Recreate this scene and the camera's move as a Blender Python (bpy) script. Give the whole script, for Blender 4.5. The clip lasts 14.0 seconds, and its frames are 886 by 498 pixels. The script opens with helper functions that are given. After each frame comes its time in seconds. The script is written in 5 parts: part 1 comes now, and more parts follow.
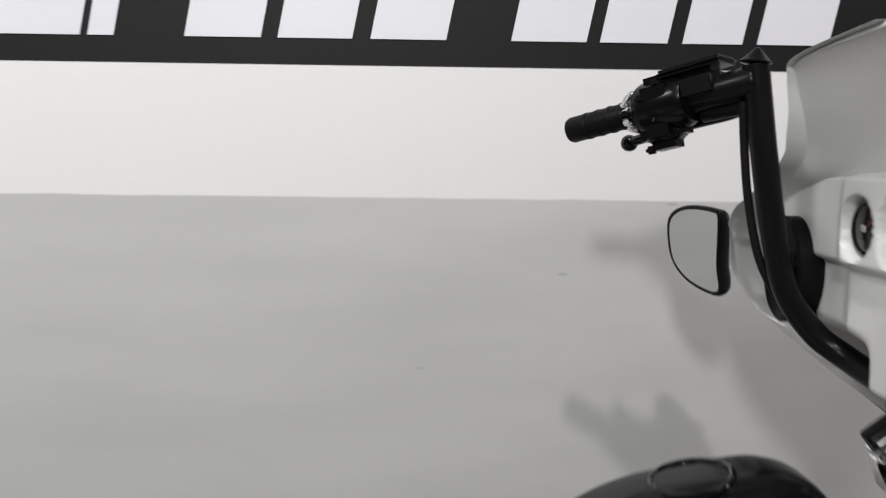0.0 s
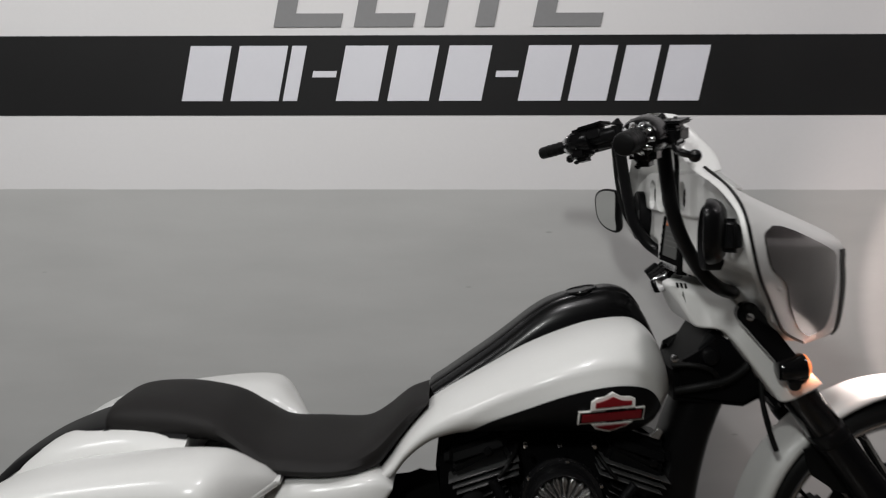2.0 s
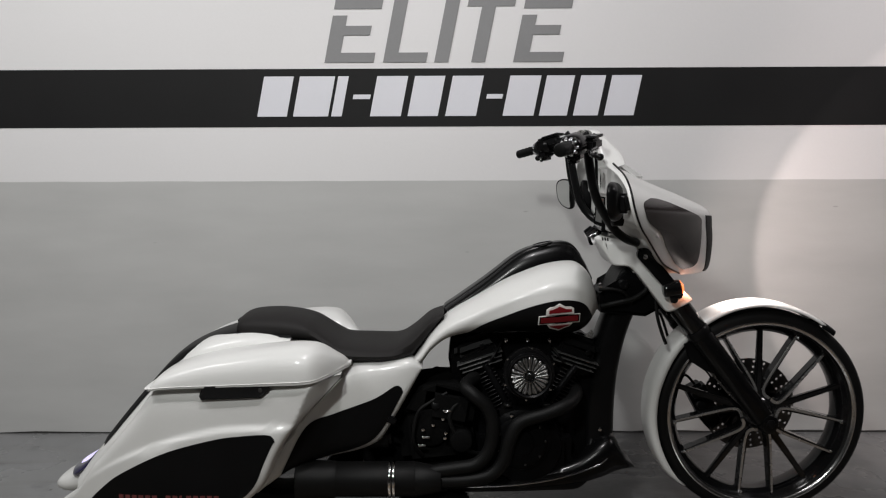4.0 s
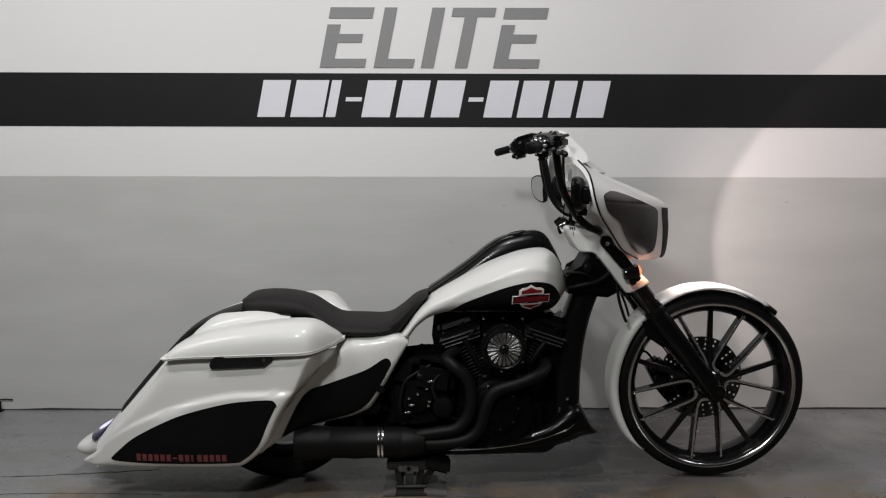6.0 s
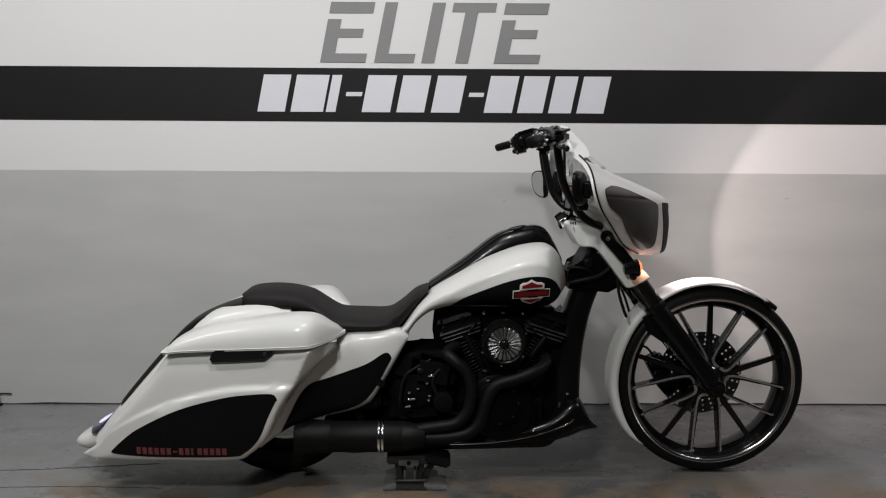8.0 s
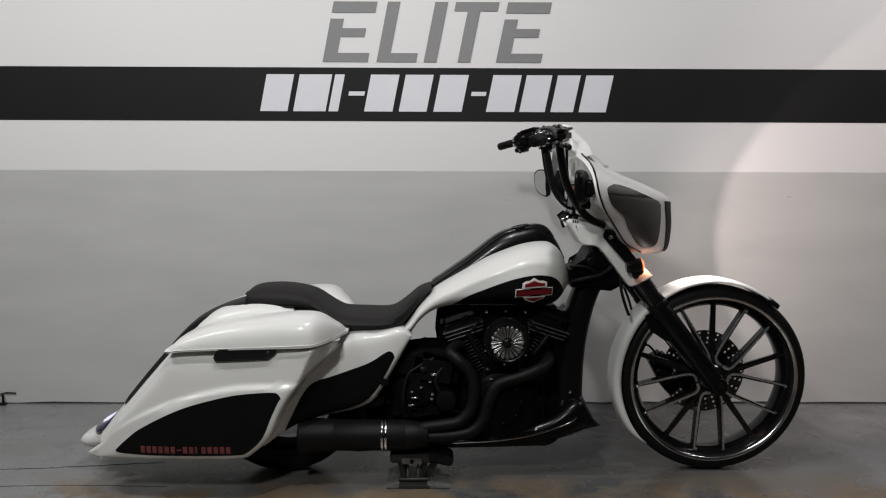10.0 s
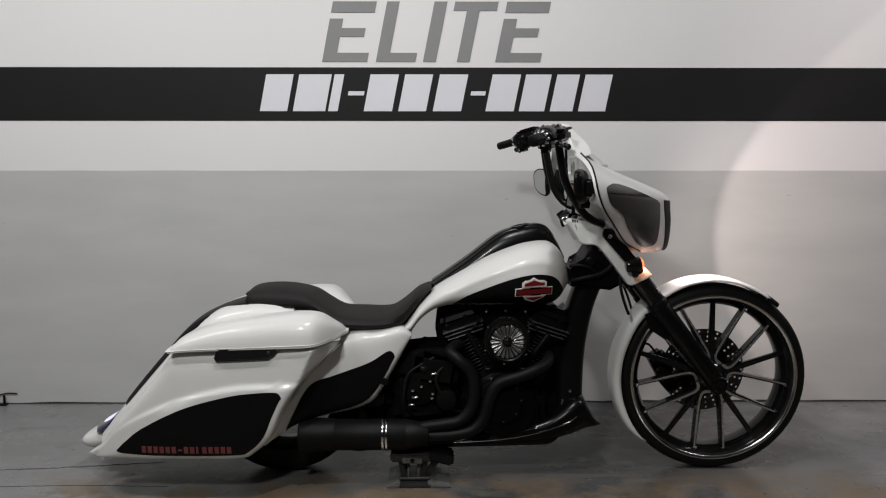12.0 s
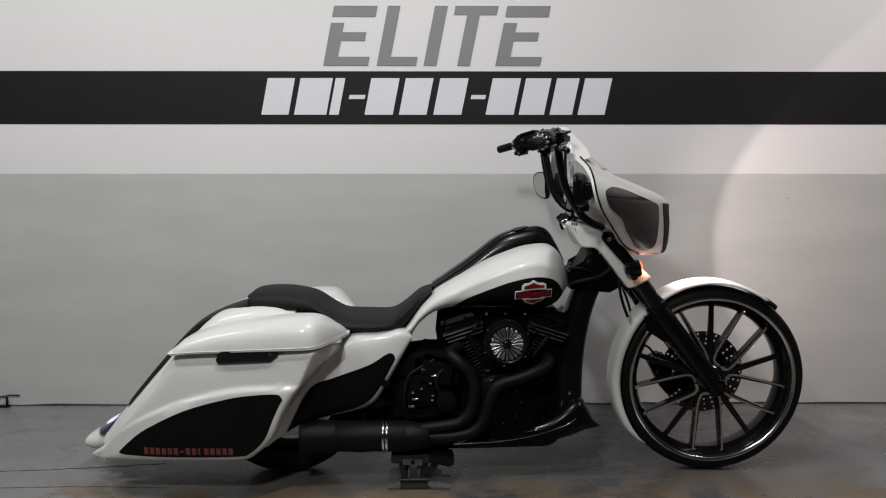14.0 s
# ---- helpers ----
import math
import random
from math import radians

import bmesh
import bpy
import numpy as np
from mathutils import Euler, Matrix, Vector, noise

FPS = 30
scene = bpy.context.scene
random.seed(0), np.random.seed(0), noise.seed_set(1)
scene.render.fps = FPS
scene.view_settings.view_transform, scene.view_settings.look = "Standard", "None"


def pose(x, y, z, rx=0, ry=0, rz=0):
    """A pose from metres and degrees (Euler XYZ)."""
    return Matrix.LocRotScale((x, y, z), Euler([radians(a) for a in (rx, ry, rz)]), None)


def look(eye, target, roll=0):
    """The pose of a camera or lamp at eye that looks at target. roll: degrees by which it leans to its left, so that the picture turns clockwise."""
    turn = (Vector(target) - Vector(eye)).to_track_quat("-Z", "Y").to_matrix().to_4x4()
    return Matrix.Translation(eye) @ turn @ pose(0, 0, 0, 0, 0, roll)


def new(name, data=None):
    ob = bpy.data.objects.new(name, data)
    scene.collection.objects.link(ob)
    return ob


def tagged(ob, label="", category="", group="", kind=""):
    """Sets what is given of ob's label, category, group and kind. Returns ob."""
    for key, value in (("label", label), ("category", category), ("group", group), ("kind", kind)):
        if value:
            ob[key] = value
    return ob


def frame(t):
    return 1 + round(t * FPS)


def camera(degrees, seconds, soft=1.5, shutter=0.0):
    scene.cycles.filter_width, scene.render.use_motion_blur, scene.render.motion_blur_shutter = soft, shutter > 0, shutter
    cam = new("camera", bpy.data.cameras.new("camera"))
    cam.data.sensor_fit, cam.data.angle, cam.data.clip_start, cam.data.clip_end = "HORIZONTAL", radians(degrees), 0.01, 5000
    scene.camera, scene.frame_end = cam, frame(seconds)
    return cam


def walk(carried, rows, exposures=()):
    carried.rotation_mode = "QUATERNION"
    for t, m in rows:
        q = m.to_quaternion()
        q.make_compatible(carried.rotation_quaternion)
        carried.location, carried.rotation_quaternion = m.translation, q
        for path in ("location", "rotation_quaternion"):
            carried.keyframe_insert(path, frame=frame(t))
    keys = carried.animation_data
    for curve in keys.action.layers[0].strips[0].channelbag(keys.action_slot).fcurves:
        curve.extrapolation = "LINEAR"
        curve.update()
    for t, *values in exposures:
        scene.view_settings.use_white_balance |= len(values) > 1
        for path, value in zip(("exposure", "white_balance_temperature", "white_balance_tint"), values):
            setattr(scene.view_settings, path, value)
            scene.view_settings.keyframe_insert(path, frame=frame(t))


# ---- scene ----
cam = camera(58.0, 14.0, soft=1.15, shutter=0.5)
PATH = [
    (0, (-1.046, -0.671, 1.299), (-1.004, 1.318, 1.088), 0.7),
    (0.5, (-1.104, -0.967, 1.332), (-1.057, 1.01, 1.032), -1.5),
    (1, (-1.061, -1.259, 1.292), (-1.126, 0.727, 1.064), -0.6),
    (1.5, (-1.123, -1.576, 1.31), (-1.165, 0.408, 1.064), 0.4),
    (2, (-1.098, -1.881, 1.296), (-1.13, 0.109, 1.102), 0.0),
    (2.5, (-1.113, -2.2, 1.327), (-1.082, -0.21, 1.134), 0.2),
    (3, (-1.144, -2.498, 1.324), (-1.127, -0.51, 1.108), -0.4),
    (3.2, (-1.132, -2.599, 1.307), (-1.155, -0.61, 1.099), -0.5),
    (5.3, (-1.174, -3.213, 1.271), (-1.164, -1.222, 1.079), 0.4),
    (5.5, (-1.153, -3.239, 1.257), (-1.164, -1.247, 1.069), 0.1),
    (6, (-1.133, -3.247, 1.268), (-1.113, -1.257, 1.071), 0.1),
    (6.5, (-1.133, -3.245, 1.258), (-1.112, -1.255, 1.059), 0.0),
    (7, (-1.142, -3.246, 1.265), (-1.117, -1.256, 1.067), 0.4),
    (7.5, (-1.136, -3.245, 1.258), (-1.121, -1.254, 1.063), 0.2),
    (8, (-1.145, -3.248, 1.254), (-1.119, -1.258, 1.052), 0.3),
    (10.5, (-1.146, -3.256, 1.252), (-1.129, -1.267, 1.048), 0.1),
    (11, (-1.145, -3.258, 1.258), (-1.129, -1.269, 1.048), -0.0),
    (11.5, (-1.146, -3.253, 1.254), (-1.127, -1.264, 1.045), -0.1),
    (12, (-1.144, -3.259, 1.257), (-1.125, -1.269, 1.05), -0.0),
    (12.5, (-1.139, -3.261, 1.251), (-1.122, -1.271, 1.049), -0.0),
    (13, (-1.144, -3.268, 1.258), (-1.128, -1.278, 1.054), -0.2),
    (13.5, (-1.139, -3.288, 1.257), (-1.128, -1.297, 1.061), -0.3),
    (14, (-1.142, -3.281, 1.261), (-1.125, -1.291, 1.06), -0.0),
]
EXPOSURES = [(0, 0.46), (0.5, 0.18), (1, -0.08), (1.5, -0.22), (2, -0.15), (2.5, -0.12), (3, -0.04), (5.3, -0.02), (14, -0.02)]
walk(cam, [(t, look(eye, target, roll)) for t, eye, target, roll in PATH], EXPOSURES)


# ---- world and light ----
world = bpy.data.worlds.new("world")
scene.world = world
world.use_nodes = True
world.node_tree.nodes["Background"].inputs[0].default_value = (0.8, 0.85, 1.0, 1)
world.node_tree.nodes["Background"].inputs[1].default_value = 0.02


def area_lamp(name, eye, target, sx, sy, watts, colour):
    data = bpy.data.lights.new(name, "AREA")
    data.shape, data.size, data.size_y, data.energy, data.color = "RECTANGLE", sx, sy, watts, colour
    ob = new(name, data)
    ob.matrix_world = look(eye, target)
    return ob


LAMP = (1.0, 0.975, 0.985)
area_lamp("work_lamp", (-1.83, -2.95, 2.72), (-1.1, 0.5, 0.8), 0.28, 0.28, 44, (0.985, 1.0, 0.975))
area_lamp("overhead_light", (-1.22, -1.42, 3.3), (-1.15, -0.3, 0.3), 0.10, 0.10, 30, LAMP)
area_lamp("overhead_light", (-1.15, -0.85, 3.3), (-1.15, -0.45, 0), 0.5, 0.3, 8, LAMP)
area_lamp("overhead_light", (-3.6, -1.2, 3.2), (-3.4, 0.1, 0.0), 1.2, 0.4, 44, (0.99, 0.985, 0.985))
# unseen pinkish wall-washer, added to brighten the upper right of the back wall
area_lamp("overhead_light", (2.2, -0.6, 3.45), (2.0, 0.9, 2.35), 1.4, 0.3, 40, (1.0, 0.955, 0.975))


def headlight(name, aim, degrees, watts, blend):
    """The headlight: a main beam and the wide spill of its reflector."""
    data = bpy.data.lights.new(name, "SPOT")
    data.energy, data.color, data.spot_size, data.spot_blend, data.shadow_soft_size = watts, (1.0, 0.83, 0.78), radians(degrees), blend, 0.03
    at = Vector((-0.165, 0, 1.0))
    new(name, data).matrix_world = look(at, at + Vector(aim))


headlight("headlight_beam", (1, 0.376, -0.092), 82.5, 26, 0.05)
headlight("headlight_spill", (1, 0.12, -0.30), 164, 14, 0.45)
winker = bpy.data.lights.new("turn_signal_bulb", "POINT")
winker.energy, winker.color, winker.shadow_soft_size = 0.18, (1.0, 0.40, 0.22), 0.012
new("turn_signal_bulb", winker).location = (-0.314, -0.160, 0.858)


# ---- materials ----
def material(name, colour, rough=0.5, metal=0.0, coat=0.0, vary=0.06, scale=6.0, bump=0.0, bump_scale=120.0, rough_vary=0.05, spec=0.5, coat_rough=0.06):
    """A painted or metal surface with blotches, fine grain and uneven gloss."""
    m = bpy.data.materials.new(name)
    m.use_nodes = True
    n, l = m.node_tree.nodes, m.node_tree.links
    b = n["Principled BSDF"]
    co = n.new("ShaderNodeTexCoord")
    big, fine = n.new("ShaderNodeTexNoise"), n.new("ShaderNodeTexNoise")
    big.inputs["Scale"].default_value, big.inputs["Detail"].default_value = scale, 4
    fine.inputs["Scale"].default_value, fine.inputs["Detail"].default_value = bump_scale, 3
    for t in (big, fine):
        l.new(co.outputs["Object"], t.inputs["Vector"])
    add = n.new("ShaderNodeMath")
    add.operation = "MULTIPLY_ADD"
    add.inputs[1].default_value = 0.35
    l.new(fine.outputs["Fac"], add.inputs[0])
    l.new(big.outputs["Fac"], add.inputs[2])
    ramp = n.new("ShaderNodeMapRange")
    ramp.inputs["From Min"].default_value, ramp.inputs["From Max"].default_value = 0.35, 1.0
    ramp.inputs["To Min"].default_value, ramp.inputs["To Max"].default_value = 1 - vary, 1 + vary
    l.new(add.outputs[0], ramp.inputs["Value"])
    mul = n.new("ShaderNodeMixRGB")
    mul.blend_type, mul.inputs[0].default_value = "MULTIPLY", 1
    mul.inputs[1].default_value = (*colour, 1)
    l.new(ramp.outputs[0], mul.inputs[2])
    l.new(mul.outputs[0], b.inputs["Base Color"])
    rr = n.new("ShaderNodeMapRange")
    rr.inputs["To Min"].default_value, rr.inputs["To Max"].default_value = max(0.02, rough - rough_vary), rough + rough_vary
    l.new(big.outputs["Fac"], rr.inputs["Value"])
    l.new(rr.outputs[0], b.inputs["Roughness"])
    b.inputs["Metallic"].default_value, b.inputs["Coat Weight"].default_value = metal, coat
    b.inputs["Coat Roughness"].default_value, b.inputs["Specular IOR Level"].default_value = coat_rough, spec
    if bump:
        bp = n.new("ShaderNodeBump")
        bp.inputs["Strength"].default_value, bp.inputs["Distance"].default_value = bump, 0.002
        l.new(fine.outputs["Fac"], bp.inputs["Height"])
        l.new(bp.outputs[0], b.inputs["Normal"])
    return m


def emitter(name, colour, strength):
    m = bpy.data.materials.new(name)
    m.use_nodes = True
    b = m.node_tree.nodes["Principled BSDF"]
    b.inputs["Base Color"].default_value = (*colour, 1)
    b.inputs["Emission Color"].default_value, b.inputs["Emission Strength"].default_value = (*colour, 1), strength
    b.inputs["Roughness"].default_value = 0.2
    return m


WHITE = material("pearl_white_paint", (0.64, 0.64, 0.625), 0.48, 0, 0.38, 0.035, 3, rough_vary=0.05, coat_rough=0.16)
BLACK = material("gloss_black_paint", (0.0045, 0.0045, 0.0048), 0.10, 0, 0.15, 0.2, 5, rough_vary=0.03, spec=0.35)
INLAY = material("satin_black_paint", (0.0042, 0.0042, 0.0045), 0.40, 0, 0.0, 0.2, 5, spec=0.10)
SATIN = material("satin_black_coating", (0.0040, 0.0040, 0.0043), 0.3, 0, 0.0, 0.25, 9, 0.1, 300, spec=0.16)
ENGINE = material("black_wrinkle_coating", (0.0035, 0.0035, 0.0038), 0.34, 0, 0.0, 0.3, 12, 0.35, 420, spec=0.05)
EXHAUST = material("black_heat_coating", (0.0048, 0.0048, 0.0048), 0.5, 0, 0.0, 0.3, 9, 0.12, 260, spec=0.14)
MATT = material("matt_black_plastic", (0.006, 0.006, 0.006), 0.8, 0, 0.0, 0.3, 12, 0.3, 300, spec=0.0)
RUBBER = material("tyre_rubber", (0.0045, 0.0045, 0.0045), 0.55, 0, 0.0, 0.25, 14, 0.2, 240, spec=0.16)
GRIP = material("grip_rubber", (0.0025, 0.0025, 0.0025), 0.45, 0, 0.0, 0.25, 14, 0.2, 240, spec=0.16)
# strong blotches in this brownish black stand in for blurred room reflections
WINDOW = material("smoked_panel", (0.015, 0.010, 0.009), 0.20, 0, 0.25, 0.9, 7, 0.0, 40, rough_vary=0.12, spec=0.3, coat_rough=0.05)
CONSOLE = material("console_black", (0.0025, 0.0025, 0.0027), 0.25, 0, 0.05, 0.2, 5, rough_vary=0.05, spec=0.2)
VINYL = material("seat_vinyl", (0.0105, 0.0095, 0.0093), 0.62, 0, 0.0, 0.16, 10, 0.35, 600, spec=0.22)
SILVER = material("machined_aluminium", (0.55, 0.55, 0.55), 0.27, 0.9, 0, 0.12, 18, 0.06, 500)
RIMLIP = material("polished_aluminium", (0.62, 0.62, 0.62), 0.17, 1.0, 0, 0.08, 18, 0.04, 500)
CHROME = material("chrome", (0.75, 0.75, 0.76), 0.09, 1, 0, 0.04, 8)
ACRYLIC = material("milky_acrylic", (0.72, 0.73, 0.71), 0.32, 0, 0, 0.05, 8, spec=0.4)
ACRYLIC.node_tree.nodes["Principled BSDF"].inputs["Transmission Weight"].default_value = 0.22
BLADE = material("cut_aluminium", (0.32, 0.32, 0.32), 0.33, 1, 0, 0.6, 160, 0.6, 300)
STEEL = material("brake_steel", (0.11, 0.11, 0.11), 0.36, 1, 0, 0.2, 25, 0.06, 300)
FIN = material("cut_fin_edge", (0.05, 0.05, 0.05), 0.45, 1, 0, 0.2, 20)
RED = material("badge_red", (0.19, 0.006, 0.011), 0.4, 0, 0.0, 0.12, 20, spec=0.3)
DULLRED = material("faded_red_decal", (0.14, 0.03, 0.03), 0.5, 0, 0, 0.4, 90)
BADGE = material("badge_silver", (0.80, 0.79, 0.76), 0.36, 0.1, 0, 0.08, 40)
HEADFIN = material("cut_head_fin", (0.16, 0.16, 0.16), 0.45, 0.6, 0, 0.2, 20)
LENSBLUE = material("tail_lens", (0.012, 0.010, 0.05), 0.08, 0, 0.8, 0.2, 20)
SCREEN = material("screen_glass", (0.022, 0.025, 0.021), 0.3, 0, 0.0, 0.2, 6, spec=0.25)
GLASSDARK = material("gauge_glass", (0.016, 0.012, 0.011), 0.12, 0, 0.08, 0.4, 30, spec=0.25)
MIRROR = material("mirror_glass", (0.60, 0.61, 0.60), 0.04, 1, 0, 0.01, 3, rough_vary=0.01)
TAILGLOW = emitter("tail_glow", (0.72, 0.66, 1.0), 0.7)
AMBER = emitter("amber_lens", (1.0, 0.26, 0.08), 1.2)
ORANGE = emitter("screen_orange", (0.45, 0.11, 0.02), 0.08)
GREENLED = emitter("gauge_green", (0.05, 0.9, 0.35), 1.0)
HEADGLASS = emitter("headlight_lens", (1.0, 0.9, 0.82), 6.0)
JACKGREY = material("worn_grey_steel", (0.12, 0.12, 0.115), 0.5, 0.3, 0, 0.5, 40, 0.2, 200)
JACKDARK = material("dark_worn_steel", (0.022, 0.022, 0.021), 0.5, 0.2, 0, 0.5, 40, 0.2, 200)
BAND = material("black_wall_paint", (0.008, 0.008, 0.0082), 0.6, 0, 0, 0.2, 3, 0.1, 90, spec=0.2)
GREYLETTER = material("grey_wall_paint", (0.205, 0.205, 0.207), 0.6, 0, 0, 0.08, 4, 0.1, 90)
WHITELETTER = material("white_vinyl_letter", (0.66, 0.66, 0.70), 0.5, 0, 0, 0.03, 5, 0.05, 90)
CEILING = material("ceiling_paint", (0.22, 0.21, 0.20), 0.8, 0, 0, 0.1, 2)
SIDEWALL = material("unseen_wall_dim_grey", (0.16, 0.155, 0.155), 0.8, 0, 0, 0.15, 1.5)


def wall_material():
    """White above, light grey below, brushed on unevenly, with scuffs near the floor."""
    m = material("two_tone_wall_paint", (0.70, 0.69, 0.69), 0.55, 0, 0, 0.03, 0.9, 0.12, 70, spec=0.35)
    n, l = m.node_tree.nodes, m.node_tree.links
    b = n["Principled BSDF"]
    old = b.inputs["Base Color"].links[0].from_node
    co = n.new("ShaderNodeTexCoord")
    sep = n.new("ShaderNodeSeparateXYZ")
    l.new(co.outputs["Object"], sep.inputs[0])
    edge = n.new("ShaderNodeTexNoise")
    edge.inputs["Scale"].default_value = 7
    l.new(co.outputs["Object"], edge.inputs["Vector"])
    wob = n.new("ShaderNodeMath")
    wob.operation, wob.inputs[1].default_value = "MULTIPLY_ADD", 0.006
    l.new(edge.outputs["Fac"], wob.inputs[0])
    l.new(sep.outputs["Z"], wob.inputs[2])
    cut = n.new("ShaderNodeMapRange")
    cut.inputs["From Min"].default_value, cut.inputs["From Max"].default_value = 1.2335, 1.2375
    l.new(wob.outputs[0], cut.inputs["Value"])
    roll = n.new("ShaderNodeTexNoise")
    stretch = n.new("ShaderNodeMapping")
    stretch.inputs["Scale"].default_value = (0.7, 1, 3.0)
    l.new(co.outputs["Object"], stretch.inputs[0])
    l.new(stretch.outputs[0], roll.inputs["Vector"])
    roll.inputs["Scale"].default_value, roll.inputs["Detail"].default_value = 2.2, 5
    tone = n.new("ShaderNodeMapRange")
    tone.inputs["From Min"].default_value, tone.inputs["From Max"].default_value = 0.3, 0.7
    tone.inputs["To Min"].default_value, tone.inputs["To Max"].default_value = 0.93, 1.05
    l.new(roll.outputs["Fac"], tone.inputs["Value"])
    scuff = n.new("ShaderNodeTexVoronoi")
    scuff.inputs["Scale"].default_value = 3.1
    sm = n.new("ShaderNodeMapping")
    sm.inputs["Scale"].default_value = (1, 1, 3.5)
    l.new(co.outputs["Object"], sm.inputs[0])
    l.new(sm.outputs[0], scuff.inputs["Vector"])
    sc = n.new("ShaderNodeMapRange")
    sc.inputs["From Min"].default_value, sc.inputs["From Max"].default_value = 0.02, 0.05
    sc.inputs["To Min"].default_value, sc.inputs["To Max"].default_value = 0.75, 1.0
    l.new(scuff.outputs["Distance"], sc.inputs["Value"])
    both = n.new("ShaderNodeMath")
    both.operation = "MULTIPLY"
    l.new(tone.outputs[0], both.inputs[0])
    l.new(sc.outputs[0], both.inputs[1])
    grey = n.new("ShaderNodeMixRGB")
    grey.blend_type, grey.inputs[0].default_value, grey.inputs[1].default_value = "MULTIPLY", 1, (0.47, 0.47, 0.46, 1)
    l.new(both.outputs[0], grey.inputs[2])
    mix = n.new("ShaderNodeMixRGB")
    l.new(cut.outputs[0], mix.inputs[0])
    l.new(grey.outputs[0], mix.inputs[1])
    l.new(old.outputs[0], mix.inputs[2])
    l.new(mix.outputs[0], b.inputs["Base Color"])
    return m


def floor_material():
    """Old sealed concrete: grey coat worn through to tan patches, dark stains, hairline cracks."""
    m = material("worn_concrete", (0.2, 0.2, 0.19), 0.28, 0, 0, 0.1, 3, 0.2, 60, rough_vary=0.14, spec=0.55)
    n, l = m.node_tree.nodes, m.node_tree.links
    b = n["Principled BSDF"]
    co = n.new("ShaderNodeTexCoord")
    mp = n.new("ShaderNodeMapping")
    mp.inputs["Scale"].default_value = (1.05, 1.35, 1)
    l.new(co.outputs["Object"], mp.inputs[0])

    def noise_band(scale, lo, hi, detail, rough=0.6):
        t = n.new("ShaderNodeTexNoise")
        t.inputs["Scale"].default_value, t.inputs["Detail"].default_value, t.inputs["Roughness"].default_value = scale, detail, rough
        l.new(mp.outputs[0], t.inputs["Vector"])
        r = n.new("ShaderNodeMapRange")
        r.inputs["From Min"].default_value, r.inputs["From Max"].default_value = lo, hi
        l.new(t.outputs["Fac"], r.inputs["Value"])
        return r.outputs[0]

    def mixin(base, fac, colour):
        x = n.new("ShaderNodeMixRGB")
        if isinstance(base, tuple):
            x.inputs[1].default_value = (*base, 1)
        else:
            l.new(base, x.inputs[1])
        x.inputs[2].default_value = (*colour, 1)
        l.new(fac, x.inputs[0])
        return x.outputs[0]

    # the tan wear lies along the front edge of the bay
    sep = n.new("ShaderNodeSeparateXYZ")
    l.new(co.outputs["Object"], sep.inputs[0])
    near = n.new("ShaderNodeMapRange")
    near.inputs["From Min"].default_value, near.inputs["From Max"].default_value = -0.02, -0.30
    l.new(sep.outputs["Y"], near.inputs["Value"])
    deep = n.new("ShaderNodeMapRange")
    deep.inputs["From Min"].default_value, deep.inputs["From Max"].default_value = -2.2, -0.9
    deep.inputs["To Min"].default_value, deep.inputs["To Max"].default_value = 0.25, 1.0
    l.new(sep.outputs["Y"], deep.inputs["Value"])
    band = n.new("ShaderNodeMath")
    band.operation = "MULTIPLY"
    l.new(near.outputs[0], band.inputs[0])
    l.new(deep.outputs[0], band.inputs[1])
    patch = n.new("ShaderNodeMath")
    patch.operation = "MULTIPLY"
    l.new(band.outputs[0], patch.inputs[0])
    l.new(noise_band(2.6, 0.43, 0.55, 7, 0.66), patch.inputs[1])
    # the colour pales unevenly towards both ends: painted light, darker shade under the motorcycle
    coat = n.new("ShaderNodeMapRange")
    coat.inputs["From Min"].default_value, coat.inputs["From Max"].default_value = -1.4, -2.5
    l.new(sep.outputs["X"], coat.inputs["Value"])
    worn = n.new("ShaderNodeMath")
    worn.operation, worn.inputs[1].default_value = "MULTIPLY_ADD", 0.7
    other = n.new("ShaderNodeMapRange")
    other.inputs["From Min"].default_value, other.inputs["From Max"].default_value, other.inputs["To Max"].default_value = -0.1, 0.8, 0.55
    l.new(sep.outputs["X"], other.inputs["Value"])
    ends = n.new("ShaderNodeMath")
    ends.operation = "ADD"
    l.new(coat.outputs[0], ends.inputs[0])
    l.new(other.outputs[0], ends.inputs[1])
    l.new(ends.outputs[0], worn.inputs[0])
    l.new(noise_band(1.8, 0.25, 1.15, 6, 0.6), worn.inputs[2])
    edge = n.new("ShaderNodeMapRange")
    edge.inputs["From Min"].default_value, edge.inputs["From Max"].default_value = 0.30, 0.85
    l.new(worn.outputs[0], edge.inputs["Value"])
    # wiped smears that run along the bay
    wipe = n.new("ShaderNodeTexNoise")
    wipe.inputs["Scale"].default_value, wipe.inputs["Detail"].default_value, wipe.inputs["Distortion"].default_value = 1.0, 4, 1.6
    lay = n.new("ShaderNodeMapping")
    lay.inputs["Scale"].default_value = (1.3, 7.0, 1)
    l.new(co.outputs["Object"], lay.inputs[0])
    l.new(lay.outputs[0], wipe.inputs["Vector"])
    smear = n.new("ShaderNodeMapRange")
    smear.inputs["From Min"].default_value, smear.inputs["From Max"].default_value, smear.inputs["To Max"].default_value = 0.50, 0.72, 0.55
    l.new(wipe.outputs["Fac"], smear.inputs["Value"])
    # dark middle tone: part of the motorcycle's shade is in this base colour
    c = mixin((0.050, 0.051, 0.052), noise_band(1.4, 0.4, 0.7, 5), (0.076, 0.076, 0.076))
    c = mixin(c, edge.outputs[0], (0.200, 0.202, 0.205))
